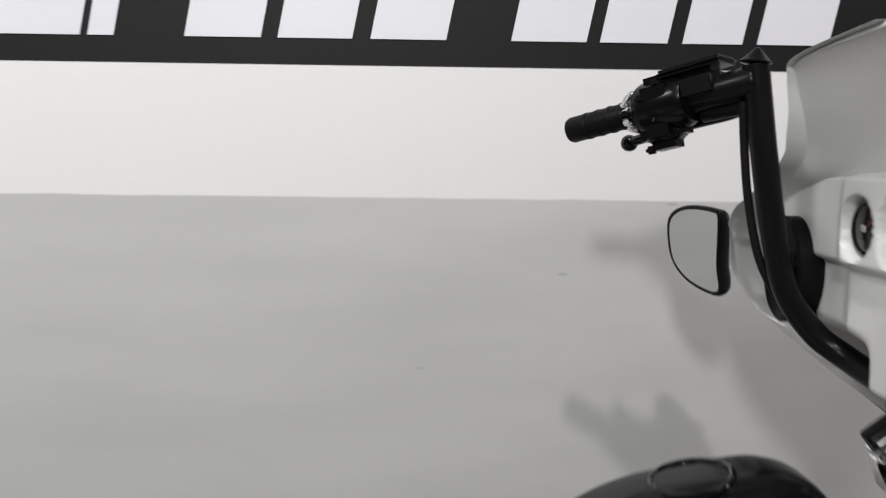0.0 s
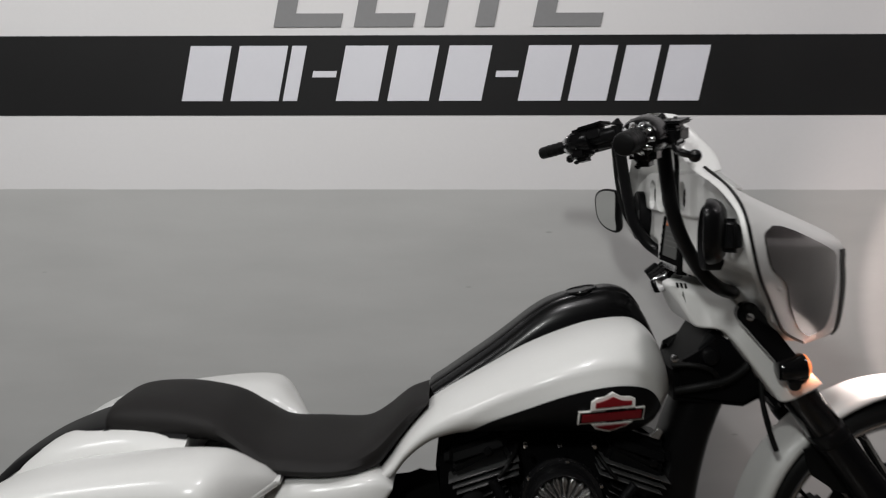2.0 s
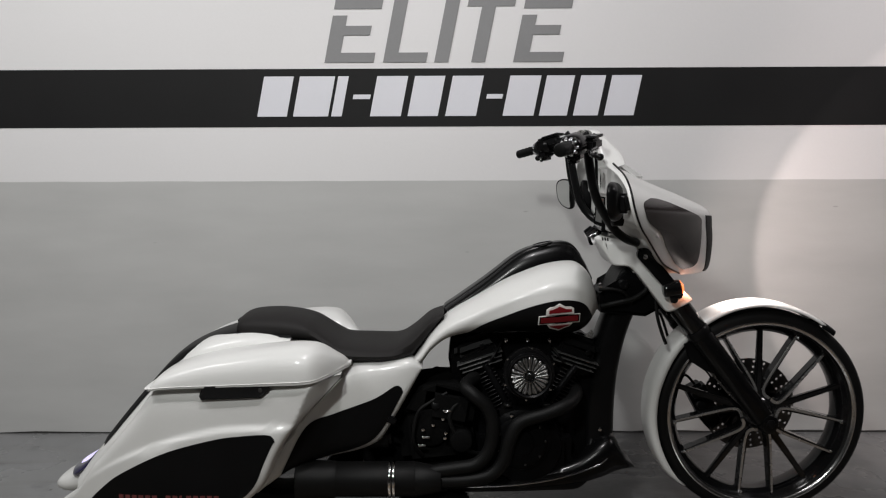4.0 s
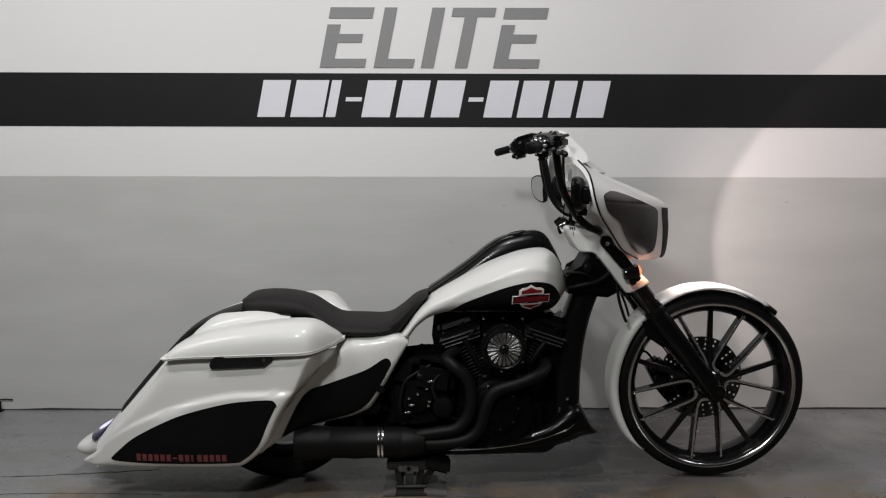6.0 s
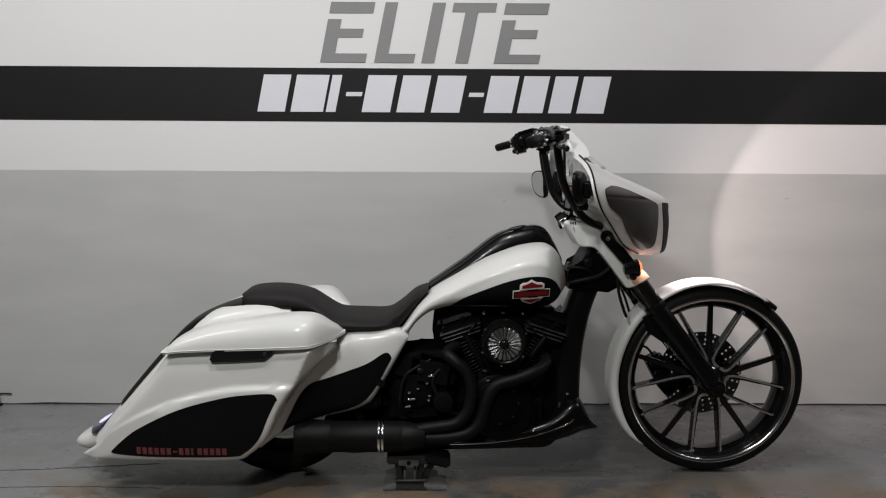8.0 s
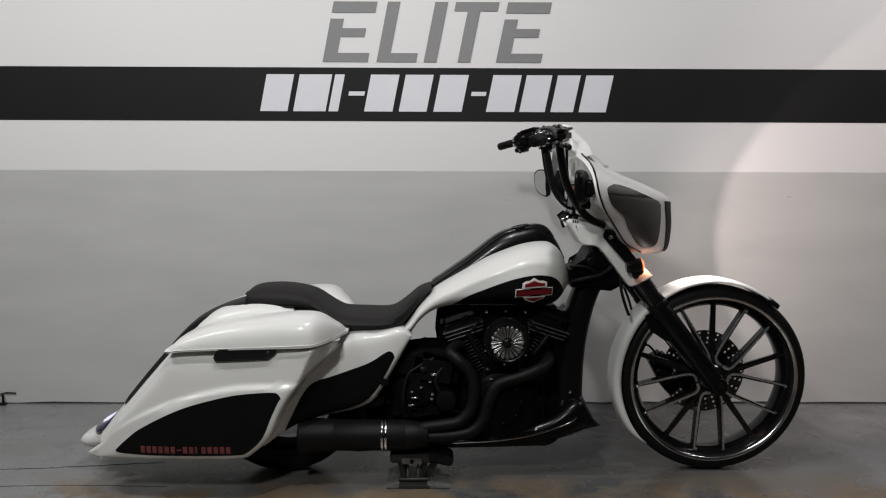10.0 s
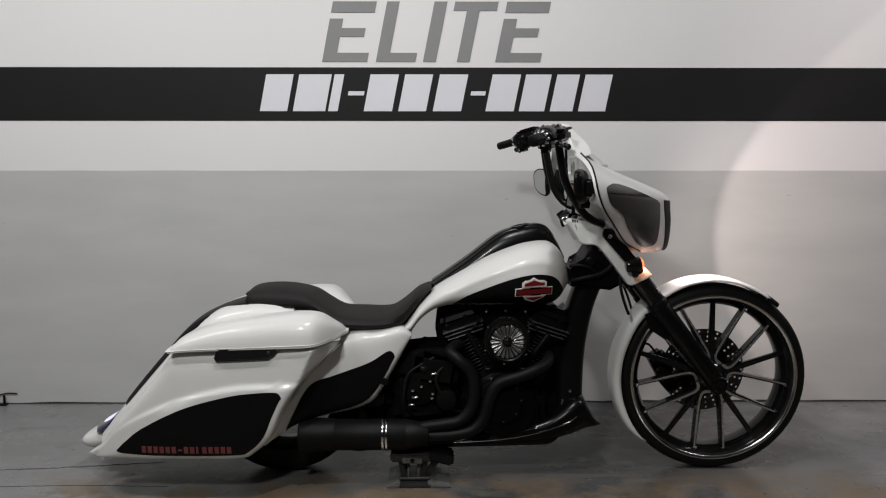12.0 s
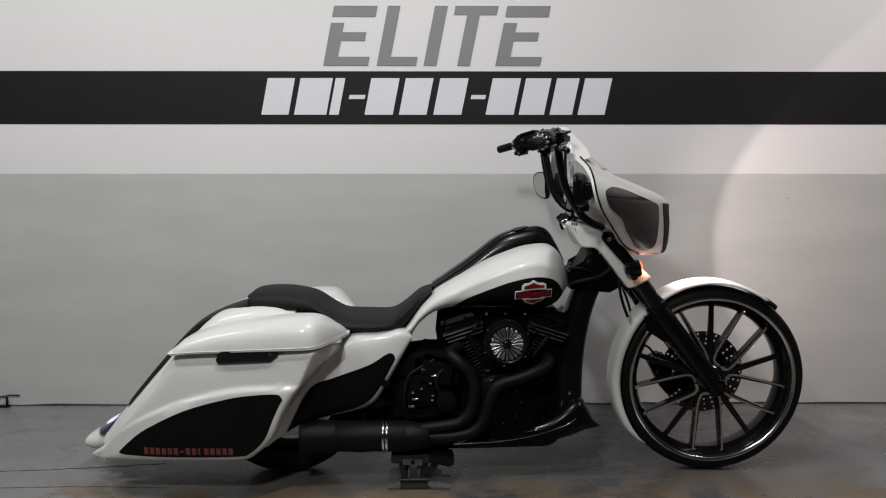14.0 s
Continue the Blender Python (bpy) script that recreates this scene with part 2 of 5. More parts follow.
    c = mixin(c, smear.outputs[0], (0.150, 0.148, 0.140))
    c = mixin(c, patch.outputs[0], (0.155, 0.114, 0.072))
    c = mixin(c, noise_band(5.0, 0.55, 0.95, 6, 0.7), (0.036, 0.037, 0.038))
    c = mixin(c, noise_band(26, 0.66, 0.72, 3), (0.15, 0.147, 0.14))
    l.new(c, b.inputs["Base Color"])
    return m


WALL, FLOOR = wall_material(), floor_material()


# ---- mesh tools ----
def mesh_from(bm, name):
    bmesh.ops.recalc_face_normals(bm, faces=bm.faces)
    me = bpy.data.meshes.new(name)
    bm.to_mesh(me)
    bm.free()
    return me


def part(name, bm, mat, parent, label="", sharp=38):
    """Links a bmesh as one mesh object under a thing or a part."""
    me = mesh_from(bm, name)
    me.polygons.foreach_set("use_smooth", [True] * len(me.polygons))
    me.set_sharp_from_angle(angle=radians(sharp))
    me.materials.append(mat)
    ob = new(name, me)
    ob.parent = parent
    if parent is not None:
        ob.matrix_parent_inverse = Matrix.Translation(parent.location).inverted()
    if label:
        tagged(ob, label)
    return ob


def cr(points, n=6, closed=False):
    """A smooth curve through points (Catmull-Rom)."""
    p = np.array(points, float)
    k = len(p)
    out = []
    last = k if closed else k - 1
    for i in range(last):
        if closed:
            a, b, c, d = p[(i - 1) % k], p[i], p[(i + 1) % k], p[(i + 2) % k]
        else:
            a, b, c, d = p[max(i - 1, 0)], p[i], p[i + 1], p[min(i + 2, k - 1)]
        for j in range(n):
            t = j / n
            out.append(0.5 * (2 * b + (c - a) * t + (2 * a - 5 * b + 4 * c - d) * t * t + (3 * b - a - 3 * c + d) * t ** 3))
    if not closed:
        out.append(p[-1])
    return np.array(out)


def fn(points, n=8):
    """A smooth function of x through points (x, value), x rising."""
    s = cr(points, n)
    order = np.argsort(s[:, 0], kind="stable")
    xs, ys = s[order, 0], s[order, 1]
    return lambda x: float(np.interp(x, xs, ys))


def const(v):
    return lambda x: v


def grid_faces(bm, rows, wrap=False):
    for r in range(len(rows) - 1):
        a, b = rows[r], rows[r + 1]
        for i in range(len(a) if wrap else len(a) - 1):
            j = (i + 1) % len(a)
            vs = [a[i], a[j], b[j], b[i]]
            if len(set(vs)) == 4:
                bm.faces.new(vs)


class Shell:
    """A body whose cross-sections along x are rounded boxes: top, bottom and half-width as functions of x."""

    def __init__(self, x0, x1, zt, zb, w, p=2.6, yc=const(0), half=False):
        self.x0, self.x1, self.zt, self.zb, self.w, self.p, self.yc, self.half = x0, x1, zt, zb, w, p, yc, half

    def build(self, nx=48, nt=36, disp=None):
        bm = bmesh.new()
        rows = []
        for i in range(nx + 1):
            s = i / nx
            s = 0.5 - 0.5 * math.cos(math.pi * s) if nx > 12 else s
            x = self.x0 + (self.x1 - self.x0) * (0.5 * s + 0.5 * i / nx)
            zt, zb, w, yc = self.zt(x), self.zb(x), max(self.w(x), 0.002), self.yc(x)
            zt = max(zt, zb + 0.002)
            row = []
            for a in self.angles(w, zt - zb, nt):
                cy, sz = math.cos(a), math.sin(a)
                y = math.copysign(abs(cy) ** (2 / self.p), cy) * w
                if self.half:
                    z = zb + (zt - zb) * abs(sz) ** (2 / self.p) if sz > 0 else zb
                else:
                    z = (zt + zb) / 2 + (zt - zb) / 2 * math.copysign(abs(sz) ** (2 / self.p), sz)
                y += yc
                if disp:
                    y += disp(x, z) * (1 if y > yc else -1) * min(1, abs(cy) * 2)
                row.append(bm.verts.new((x, y, z)))
            rows.append(row)
        grid_faces(bm, rows, True)
        bm.faces.new(rows[0])
        bm.faces.new(rows[-1][::-1])
        return bm

    def angles(self, w, h, nt):
        """Angles that spread a section's points evenly along its outline."""
        a = np.linspace(0, 2 * math.pi, 481)
        c, q = np.cos(a), np.sin(a)
        y = np.sign(c) * np.abs(c) ** (2 / self.p) * w
        z = np.sign(q) * np.abs(q) ** (2 / self.p) * h / 2
        run = np.concatenate([[0], np.cumsum(np.hypot(np.diff(y), np.diff(z)))])
        return np.interp(np.arange(nt) / nt * run[-1], run, a).tolist()

    def side(self, x, z, sign=-1):
        zt, zb, w, yc = self.zt(x), self.zb(x), self.w(x), self.yc(x)
        t = (z - zb) / (zt - zb) if self.half else (2 * z - zt - zb) / (zt - zb)
        return yc + sign * w * max(0.0, 1 - min(1, abs(t)) ** self.p) ** (1 / self.p)


def inlay(x0, x1, up, lo, surf, off=0.002, nx=40, nz=14, sign=-1, skin=0.006):
    """A panel that lies on a body's flank between two edge curves."""
    bm = bmesh.new()
    front, back = [], []
    for i in range(nx + 1):
        x = x0 + (x1 - x0) * (0.5 - 0.5 * math.cos(math.pi * i / nx))
        a, b = lo(x), up(x)
        f, g = [], []
        for k in range(nz + 1):
            z = a + (b - a) * k / nz
            y = surf(x, z)
            f.append(bm.verts.new((x, y + sign * off, z)))
            g.append(bm.verts.new((x, y - sign * skin, z)))
        front.append(f)
        back.append(g)
    grid_faces(bm, front)
    for i in range(nx):
        bm.faces.new((front[i][0], front[i + 1][0], back[i + 1][0], back[i][0]))
        bm.faces.new((front[i][nz], back[i][nz], back[i + 1][nz], front[i + 1][nz]))
    for i in (0, nx):
        for k in range(nz):
            bm.faces.new((front[i][k], front[i][k + 1], back[i][k + 1], back[i][k]))
    return bm


def tube(points, r, n=6, seg=14, bm=None, caps=True):
    """A round tube along a smooth curve; r is one radius or one for each point."""
    own = bm or bmesh.new()
    p = cr(points, n) if n > 1 else np.array(points, float)
    rs = cr([[v] for v in r], n)[:, 0] if isinstance(r, (list, tuple)) else [r] * len(p)
    up = Vector((0, 1, 0))
    rows = []
    for i, q in enumerate(p):
        d = Vector(p[min(i + 1, len(p) - 1)] - p[max(i - 1, 0)]).normalized()
        u = (up - d * up.dot(d))
        u = u.normalized() if u.length > 1e-4 else d.orthogonal().normalized()
        up = u
        v = d.cross(u)
        rows.append([own.verts.new(Vector(q) + (u * math.cos(a) + v * math.sin(a)) * rs[i]) for a in (2 * math.pi * k / seg for k in range(seg))])
    grid_faces(own, rows, True)
    if caps:
        own.faces.new(rows[0][::-1])
        own.faces.new(rows[-1])
    return own


def lathe(profile, centre, seg=96, axis="y", closed=False, bm=None, a0=0.0, a1=2 * math.pi):
    """A profile of (radius, along) turned round an axis through centre."""
    own = bm or bmesh.new()
    full = abs(a1 - a0 - 2 * math.pi) < 1e-6
    rows = []
    for k in range(seg if full else seg + 1):
        a = a0 + (a1 - a0) * k / seg
        row = []
        for r, h in profile:
            c, s = r * math.cos(a), r * math.sin(a)
            v = {"y": (c, h, s), "x": (h, c, s), "z": (c, s, h)}[axis]
            row.append(own.verts.new(Vector(centre) + Vector(v)))
        rows.append(row)
    if full:
        rows.append(rows[0])
    for a, b in zip(rows, rows[1:]):
        m = len(a)
        for i in range(m if closed else m - 1):
            j = (i + 1) % m
            own.faces.new((a[i], a[j], b[j], b[i]))
    if not full and closed:
        own.faces.new(rows[0])
        own.faces.new(rows[-1][::-1])
    return own


def prism(outline, y0, y1, bevel=0.004, segments=2, bm=None):
    """An outline in the x-z plane given depth along y, with rounded edges."""
    own = bmesh.new()
    a = [own.verts.new((x, y0, z)) for x, z in outline]
    b = [own.verts.new((x, y1, z)) for x, z in outline]
    own.faces.new(a)
    own.faces.new(b[::-1])
    k = len(a)
    rim = []
    for i in range(k):
        own.faces.new((a[i], a[(i + 1) % k], b[(i + 1) % k], b[i]))
    if bevel:
        caps = [e for e in own.edges if len({round(v.co.y, 5) for v in e.verts}) == 1]
        bmesh.ops.bevel(own, geom=caps, offset=bevel, segments=segments, affect="EDGES", clamp_overlap=True)
    return join_bm(bm, own)


def join_bm(target, own):
    if target is None:
        return own
    me = bpy.data.meshes.new("tmp")
    own.to_mesh(me)
    own.free()
    target.from_mesh(me)
    bpy.data.meshes.remove(me)
    return target


def block(m, sx, sy, sz, bevel=0.004, bm=None, taper=1.0, segments=2):
    """A rounded box of that size at the pose m; taper narrows its top."""
    own = bmesh.new()
    bmesh.ops.create_cube(own, size=1.0)
    for v in own.verts:
        k = taper if v.co.z > 0 else 1.0
        v.co = Vector((v.co.x * sx * k, v.co.y * sy * k, v.co.z * sz))
    if bevel:
        bmesh.ops.bevel(own, geom=list(own.edges), offset=bevel, segments=segments, affect="EDGES", clamp_overlap=True)
    own.transform(m)
    return join_bm(bm, own)


def rod(p0, p1, r0, r1=None, seg=20, bevel=0.002, bm=None):
    """A straight round bar between two points with rounded ends."""
    r1 = r0 if r1 is None else r1
    p0, p1 = Vector(p0), Vector(p1)
    own = bmesh.new()
    d = p1 - p0
    h = d.length
    b = min(bevel, h * 0.4, r0 * 0.5, r1 * 0.5)
    prof = [(0.0005, 0), (r0 - b, 0), (r0 - b * 0.3, b * 0.3), (r0, b), (r1, h - b), (r1 - b * 0.3, h - b * 0.3), (r1 - b, h), (0.0005, h)]
    lathe(prof, (0, 0, 0), seg, "z", bm=own)
    own.transform(Matrix.Translation(p0) @ d.to_track_quat("Z", "Y").to_matrix().to_4x4())
    return join_bm(bm, own)


def thing(name, at, label, category, group="", kind=""):
    ob = new(name)
    ob.location = at
    ob.empty_display_size = 0.1
    return tagged(ob, label, category, group, kind)


def plain(name, bm, mat, label, category, kind="", sharp=38):
    ob = part(name, bm, mat, None, "", sharp)
    return tagged(ob, label, category, "", kind)


# ---- the bay: floor, walls, ceiling ----
WALL_Y, X0, X1, Y0, TOP = 0.9, -5.5, 5.0, -7.5, 3.6
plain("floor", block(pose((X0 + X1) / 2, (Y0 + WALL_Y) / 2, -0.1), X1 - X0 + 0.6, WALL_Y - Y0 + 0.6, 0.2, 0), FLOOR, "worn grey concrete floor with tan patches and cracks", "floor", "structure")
plain("wall_back", block(pose((X0 + X1) / 2, WALL_Y + 0.1, TOP / 2), X1 - X0, 0.2, TOP, 0), WALL, "smooth wall painted white above and light grey below", "wall", "structure")
# side walls, front wall and ceiling are unseen, added in dim grey to close the bay
plain("wall_left", block(pose(X0 - 0.1, (Y0 + WALL_Y) / 2, TOP / 2), 0.2, WALL_Y - Y0 + 0.4, TOP, 0), SIDEWALL, "plain dim grey side wall, added out of view", "wall", "structure")
plain("wall_right", block(pose(X1 + 0.1, (Y0 + WALL_Y) / 2, TOP / 2), 0.2, WALL_Y - Y0 + 0.4, TOP, 0), SIDEWALL, "plain dim grey side wall, added out of view", "wall", "structure")
plain("wall_front", block(pose((X0 + X1) / 2, Y0 - 0.1, TOP / 2), X1 - X0, 0.2, TOP, 0), SIDEWALL, "plain dim grey front wall, added out of view", "wall", "structure")
plain("ceiling", block(pose((X0 + X1) / 2, (Y0 + WALL_Y) / 2, TOP + 0.1), X1 - X0 + 0.6, WALL_Y - Y0 + 0.6, 0.2, 0), CEILING, "plain dim grey ceiling, added out of view", "ceiling", "structure")
plain("trim_band", prism([(X0, 1.487), (X1, 1.487), (X1, 1.757), (X0, 1.757)], WALL_Y - 0.002, WALL_Y + 0.01, 0), BAND, "broad black painted band across the wall", "wall band", "structure")
SLANT = 0.20


def slanted(x0, x1, z0, z1, base, bm=None):
    """A flat stroke leaning to the right, as wall lettering."""
    k = lambda z: (z - base) * SLANT
    return prism([(x0 + k(z0), z0), (x1 + k(z0), z0), (x1 + k(z1), z1), (x0 + k(z1), z1)], WALL_Y - 0.0045, WALL_Y + 0.004, 0, bm=bm)


def joined(strokes, base):
    bm = bmesh.new()
    for s in strokes:
        slanted(*s, base, bm)
    return bm


B = 1.785
lettering = thing("wall_lettering", (-1.15, WALL_Y, B), "large grey slanted block letters painted on the white wall", "lettering")
for x in (-1.721, -0.838):
    part("letter_e", joined([(x, x + 0.222, B + 0.245, B + 0.300), (x, x + 0.068, B + 0.045, B + 0.215), (x + 0.068, x + 0.19, B + 0.125, B + 0.168), (x, x + 0.23, B, B + 0.045)], B), GREYLETTER, lettering)
part("letter_l", joined([(-1.447, -1.383, B + 0.045, B + 0.300), (-1.447, -1.245, B, B + 0.045)], B), GREYLETTER, lettering)
part("letter_i", joined([(-1.207, -1.141, B, B + 0.300)], B), GREYLETTER, lettering)
part("letter_t", joined([(-1.102, -0.882, B + 0.255, B + 0.300), (-1.034, -0.969, B, B + 0.255)], B), GREYLETTER, lettering)

NB = 1.536
bars = thing("number_sign", (-1.15, WALL_Y, NB), "row of plain white slanted bars on the black band", "sign")
for a, b, dash in ((460, 508, 0), (518, 575, 0), (580, 597, 0), (610, 638, 1), (643, 693, 0), (704, 753, 0), (765, 815, 0), (826, 852, 1), (858, 908, 0), (917, 962, 0), (972, 1012, 0), (1022, 1070, 0)):
    xa, xb = -2.043 + (a - 460) * 0.002905, -2.043 + (b - 460) * 0.002905
    z0, z1 = (NB + 0.080, NB + 0.101) if dash else (NB, NB + 0.186)
    part("bar", slanted(xa, xb, z0, z1, NB), WHITELETTER, bars)

bm = rod((-3.425, 0.885, 0.0), (-3.425, 0.885, 0.052), 0.006)
tube([(-3.52, 0.893, 0.05), (-3.45, 0.893, 0.052), (-3.41, 0.893, 0.06), (-3.36, 0.893, 0.058)], 0.003, bm=bm)
block(pose(-3.43, 0.875, 0.005), 0.05, 0.03, 0.01, 0.002, bm)
plain("wall_hook", bm, SATIN, "small dark bracket and wire at the foot of the wall", "bracket")

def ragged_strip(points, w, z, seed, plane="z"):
    """A thin uneven strip along a line, as a crack or the dark line at the wall's foot."""
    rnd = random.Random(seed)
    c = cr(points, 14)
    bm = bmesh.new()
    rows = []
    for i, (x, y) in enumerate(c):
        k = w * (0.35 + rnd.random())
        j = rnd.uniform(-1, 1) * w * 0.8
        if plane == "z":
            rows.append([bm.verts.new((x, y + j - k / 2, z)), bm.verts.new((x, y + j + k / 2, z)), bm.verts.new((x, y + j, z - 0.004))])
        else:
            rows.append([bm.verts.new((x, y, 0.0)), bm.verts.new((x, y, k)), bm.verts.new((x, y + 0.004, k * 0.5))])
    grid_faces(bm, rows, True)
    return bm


CRACK_AND_FOOT = material("crack_and_foot_dark", (0.028, 0.027, 0.026), 0.8, 0, 0, 0.3, 30)
for k, line in enumerate(([(-3.6, -0.10), (-3.2, -0.055), (-2.9, -0.03), (-2.62, 0.0), (-2.3, 0.05)], [(-3.5, -0.24), (-3.0, -0.215), (-2.55, -0.20), (-2.2, -0.215)], [(-2.5, -0.36), (-2.0, -0.345), (-1.4, -0.36)])):
    plain("floor_crack", ragged_strip(line, 0.006 if k == 0 else 0.004, 0.0008, k), CRACK_AND_FOOT, "thin dark crack in the concrete floor", "crack", "structure")
plain("trim_wall_foot", ragged_strip([(X0 + 0.02, WALL_Y - 0.002), (-3, WALL_Y - 0.002), (-1, WALL_Y - 0.002), (1, WALL_Y - 0.002), (X1 - 0.02, WALL_Y - 0.002)], 0.011, 0, 9, "y"), CRACK_AND_FOOT, "thin dark ragged strip at the foot of the wall", "wall edge", "structure")

# ---- motorcycle ----
bike = thing("motorcycle", (0, 0, 0), "custom white and black touring motorcycle with a large spoked front wheel", "motorcycle")
HUB = (0, 0, 0.39)


def mirrored(name, make, mat, parent, label="", sharp=38):
    """A part on the right side of the machine and its twin on the left."""
    obs = []
    for s in (1, -1):
        bm = make()
        if s < 0:
            bm.transform(Matrix.Diagonal((1, -1, 1, 1)))
        obs.append(part(name, bm, mat, parent, label, sharp))
    return obs


# front wheel
TY = []
for k in range(25):
    a = math.pi * (k / 24)
    TY.append((0.335 + 0.0525 * math.sin(a) ** 0.55, -0.058 * math.copysign(abs(math.cos(a)) ** 0.7, math.cos(a))))
rim = part("front_wheel", lathe([(0.346, -0.052), (0.339, -0.056), (0.330, -0.050), (0.322, -0.038), (0.314, -0.026), (0.302, -0.010), (0.298, 0.010), (0.299, 0.050), (0.302, 0.062), (0.312, 0.066), (0.345, 0.052), (0.335, 0.0)], HUB, 128, closed=True), BLACK, bike, "tall black rim with thin machined spokes")
part("tyre", lathe(TY + [(0.325, 0.045), (0.325, -0.045)], HUB, 128, closed=True), RUBBER, rim, "low-profile black rubber tyre")
for s in (-1, 1):
    part("rim_lip", lathe([(0.3455, s * 0.0545), (0.344, s * 0.0590), (0.340, s * 0.0608), (0.3345, s * 0.0590), (0.3305, s * 0.0545), (0.336, s * 0.051)], HUB, 128, closed=True), RIMLIP, rim, "bright machined rim edge")


def spoke_black(a):
    bm = bmesh.new()
    own = block(Matrix.Translation((0, 0, 0.185)), 0.027, 0.026, 0.27, 0.005, taper=0.72)
    own.transform(Matrix.Translation((0, -0.012, 0.39)) @ Matrix.Rotation(-radians(a) + math.pi / 2, 4, "Y"))
    return join_bm(bm, own)


def fork_spoke(a, face):
    """A U-shaped double spoke: black web, with machined faces along its edges."""
    bm = bmesh.new()
    for s in (-1, 1):
        path = [(s * 0.004, 0.060), (s * 0.026, 0.063), (s * 0.040, 0.076), (s * 0.048, 0.11), (s * 0.055, 0.20), (s * 0.063, 0.318)]
        c = cr(path, 5)
        rows = []
        for i, (x, r) in enumerate(c):
            t = i / (len(c) - 1)
            d = Vector(c[min(i + 1, len(c) - 1)] - c[max(i - 1, 0)]).normalized()
            nrm = Vector((d.y, -d.x)) * s
            if face:
                w0, w1, y0, y1 = -0.0040 - 0.0060 * (1 - t) ** 2, 0.0034 - 0.0006 * t, -0.036 + 0.010 * t, -0.030 + 0.010 * t
            else:
                w0, w1, y0, y1 = -0.007 - 0.006 * math.sin(math.pi * t), 0.004, -0.031 + 0.010 * t, 0.014
            row = [(w0, y0), (w1, y0), (w1, y1), (w0, y1)]
            rows.append([bm.verts.new((x + nrm.x * w, y, r + nrm.y * w)) for w, y in row])
        grid_faces(bm, rows, True)
        bm.faces.new(rows[0][::-1])
        bm.faces.new(rows[-1])
    bm.transform(Matrix.Translation((0, 0, 0.39)) @ Matrix.Rotation(-radians(a) + math.pi / 2, 4, "Y"))
    return bm


for k in range(5):
    part("spoke", spoke_black(90 + 72 * k), BLACK, rim)
    part("double_spoke", fork_spoke(-90 + 72 * k, False), BLACK, rim)
    part("spoke_face", fork_spoke(-90 + 72 * k, True), SILVER, rim, "thin machined spoke edge", sharp=30)
part("hub", lathe([(0.001, -0.075), (0.03, -0.075), (0.036, -0.07), (0.04, -0.05), (0.062, -0.034), (0.068, -0.02), (0.06, 0.0), (0.045, 0.03), (0.045, 0.07), (0.001, 0.07)], HUB, 48), BLACK, rim)

for k in range(5):
    for d in (-10.6, 10.6):
        a = radians(-90 + 72 * k + d)
        c, q = math.cos(a), math.sin(a)
        part("spoke_bolt", rod((0.317 * c, -0.030, 0.39 + 0.317 * q), (0.305 * c, -0.034, 0.39 + 0.305 * q), 0.0055, 0.0045, seg=10, bevel=0.0015), CHROME, rim)

# brake disc and caliper on the far fork leg
def drilled_disc(r0, r1, y0, y1, turns, rings):
    """A flat ring pierced by round holes."""
    bm = bmesh.new()
    dr = (r1 - r0) / rings
    for j in range(rings):
        for k in range(turns):
            off = k
            cells = []
            for y in (y0, y1):
                edge, hole = [], []
                for q in range(8):
                    a = math.pi / 4 * q
                    u, v = math.cos(a), math.sin(a)
                    m = max(abs(u), abs(v))
                    r, th = r0 + dr * (j + 0.5 + 0.5 * u / m), 2 * math.pi * (off + 0.5 * v / m) / turns
                    edge.append(bm.verts.new((r * math.cos(th), y, 0.39 + r * math.sin(th))))
                    rc, tc = r0 + dr * (j + 0.5), 2 * math.pi * off / turns
                    ru, tu = rc + 0.0050 * u, tc + 0.0050 * v / rc
                    hole.append(bm.verts.new((ru * math.cos(tu), y, 0.39 + ru * math.sin(tu))))
                cells.append((edge, hole))
            for edge, hole in cells:
                for q in range(8):
                    bm.faces.new((edge[q], edge[(q + 1) % 8], hole[(q + 1) % 8], hole[q]))
            for q in range(8):
                bm.faces.new((cells[0][1][q], cells[0][1][(q + 1) % 8], cells[1][1][(q + 1) % 8], cells[1][1][q]))
    bmesh.ops.remove_doubles(bm, verts=bm.verts, dist=0.0004)
    return bm


part("brake_disc", drilled_disc(0.112, 0.176, 0.082, 0.087, 26, 3), STEEL, rim, "drilled dark steel brake disc", 30)
bm = rod((0, 0.0815, 0.39), (0, 0.0865, 0.39), 0.116, 0.116, seg=48, bevel=0.001)
for k in range(5):
    own = block(Matrix.Translation((0, 0, 0.080)), 0.042, 0.010, 0.080, 0.003)
    own.transform(Matrix.Translation((0, 0.0845, 0.39)) @ Matrix.Rotation(2 * math.pi * k / 5, 4, "Y"))
    join_bm(bm, own)
part("disc_carrier", bm, BLACK, rim)
bm = block(pose(-0.175, 0.09, 0.40, 0, -28, 0), 0.075, 0.075, 0.15, 0.014)
block(pose(-0.145, 0.09, 0.335, 0, -40, 0), 0.06, 0.07, 0.07, 0.01, bm)
for z in (0.36, 0.40, 0.44):
    rod((-0.19 - (z - 0.4) * 0.5, 0.03, z), (-0.19 - (z - 0.4) * 0.5, 0.06, z), 0.017, bm=bm)
part("brake_caliper", bm, SATIN, bike, "black brake caliper on the fork")
part("brake_hose", tube([(-0.20, 0.08, 0.46), (-0.235, 0.07, 0.50), (-0.27, 0.06, 0.52), (-0.30, 0.06, 0.60), (-0.34, 0.05, 0.72), (-0.38, 0.04, 0.80)], 0.005), RUBBER, bike)

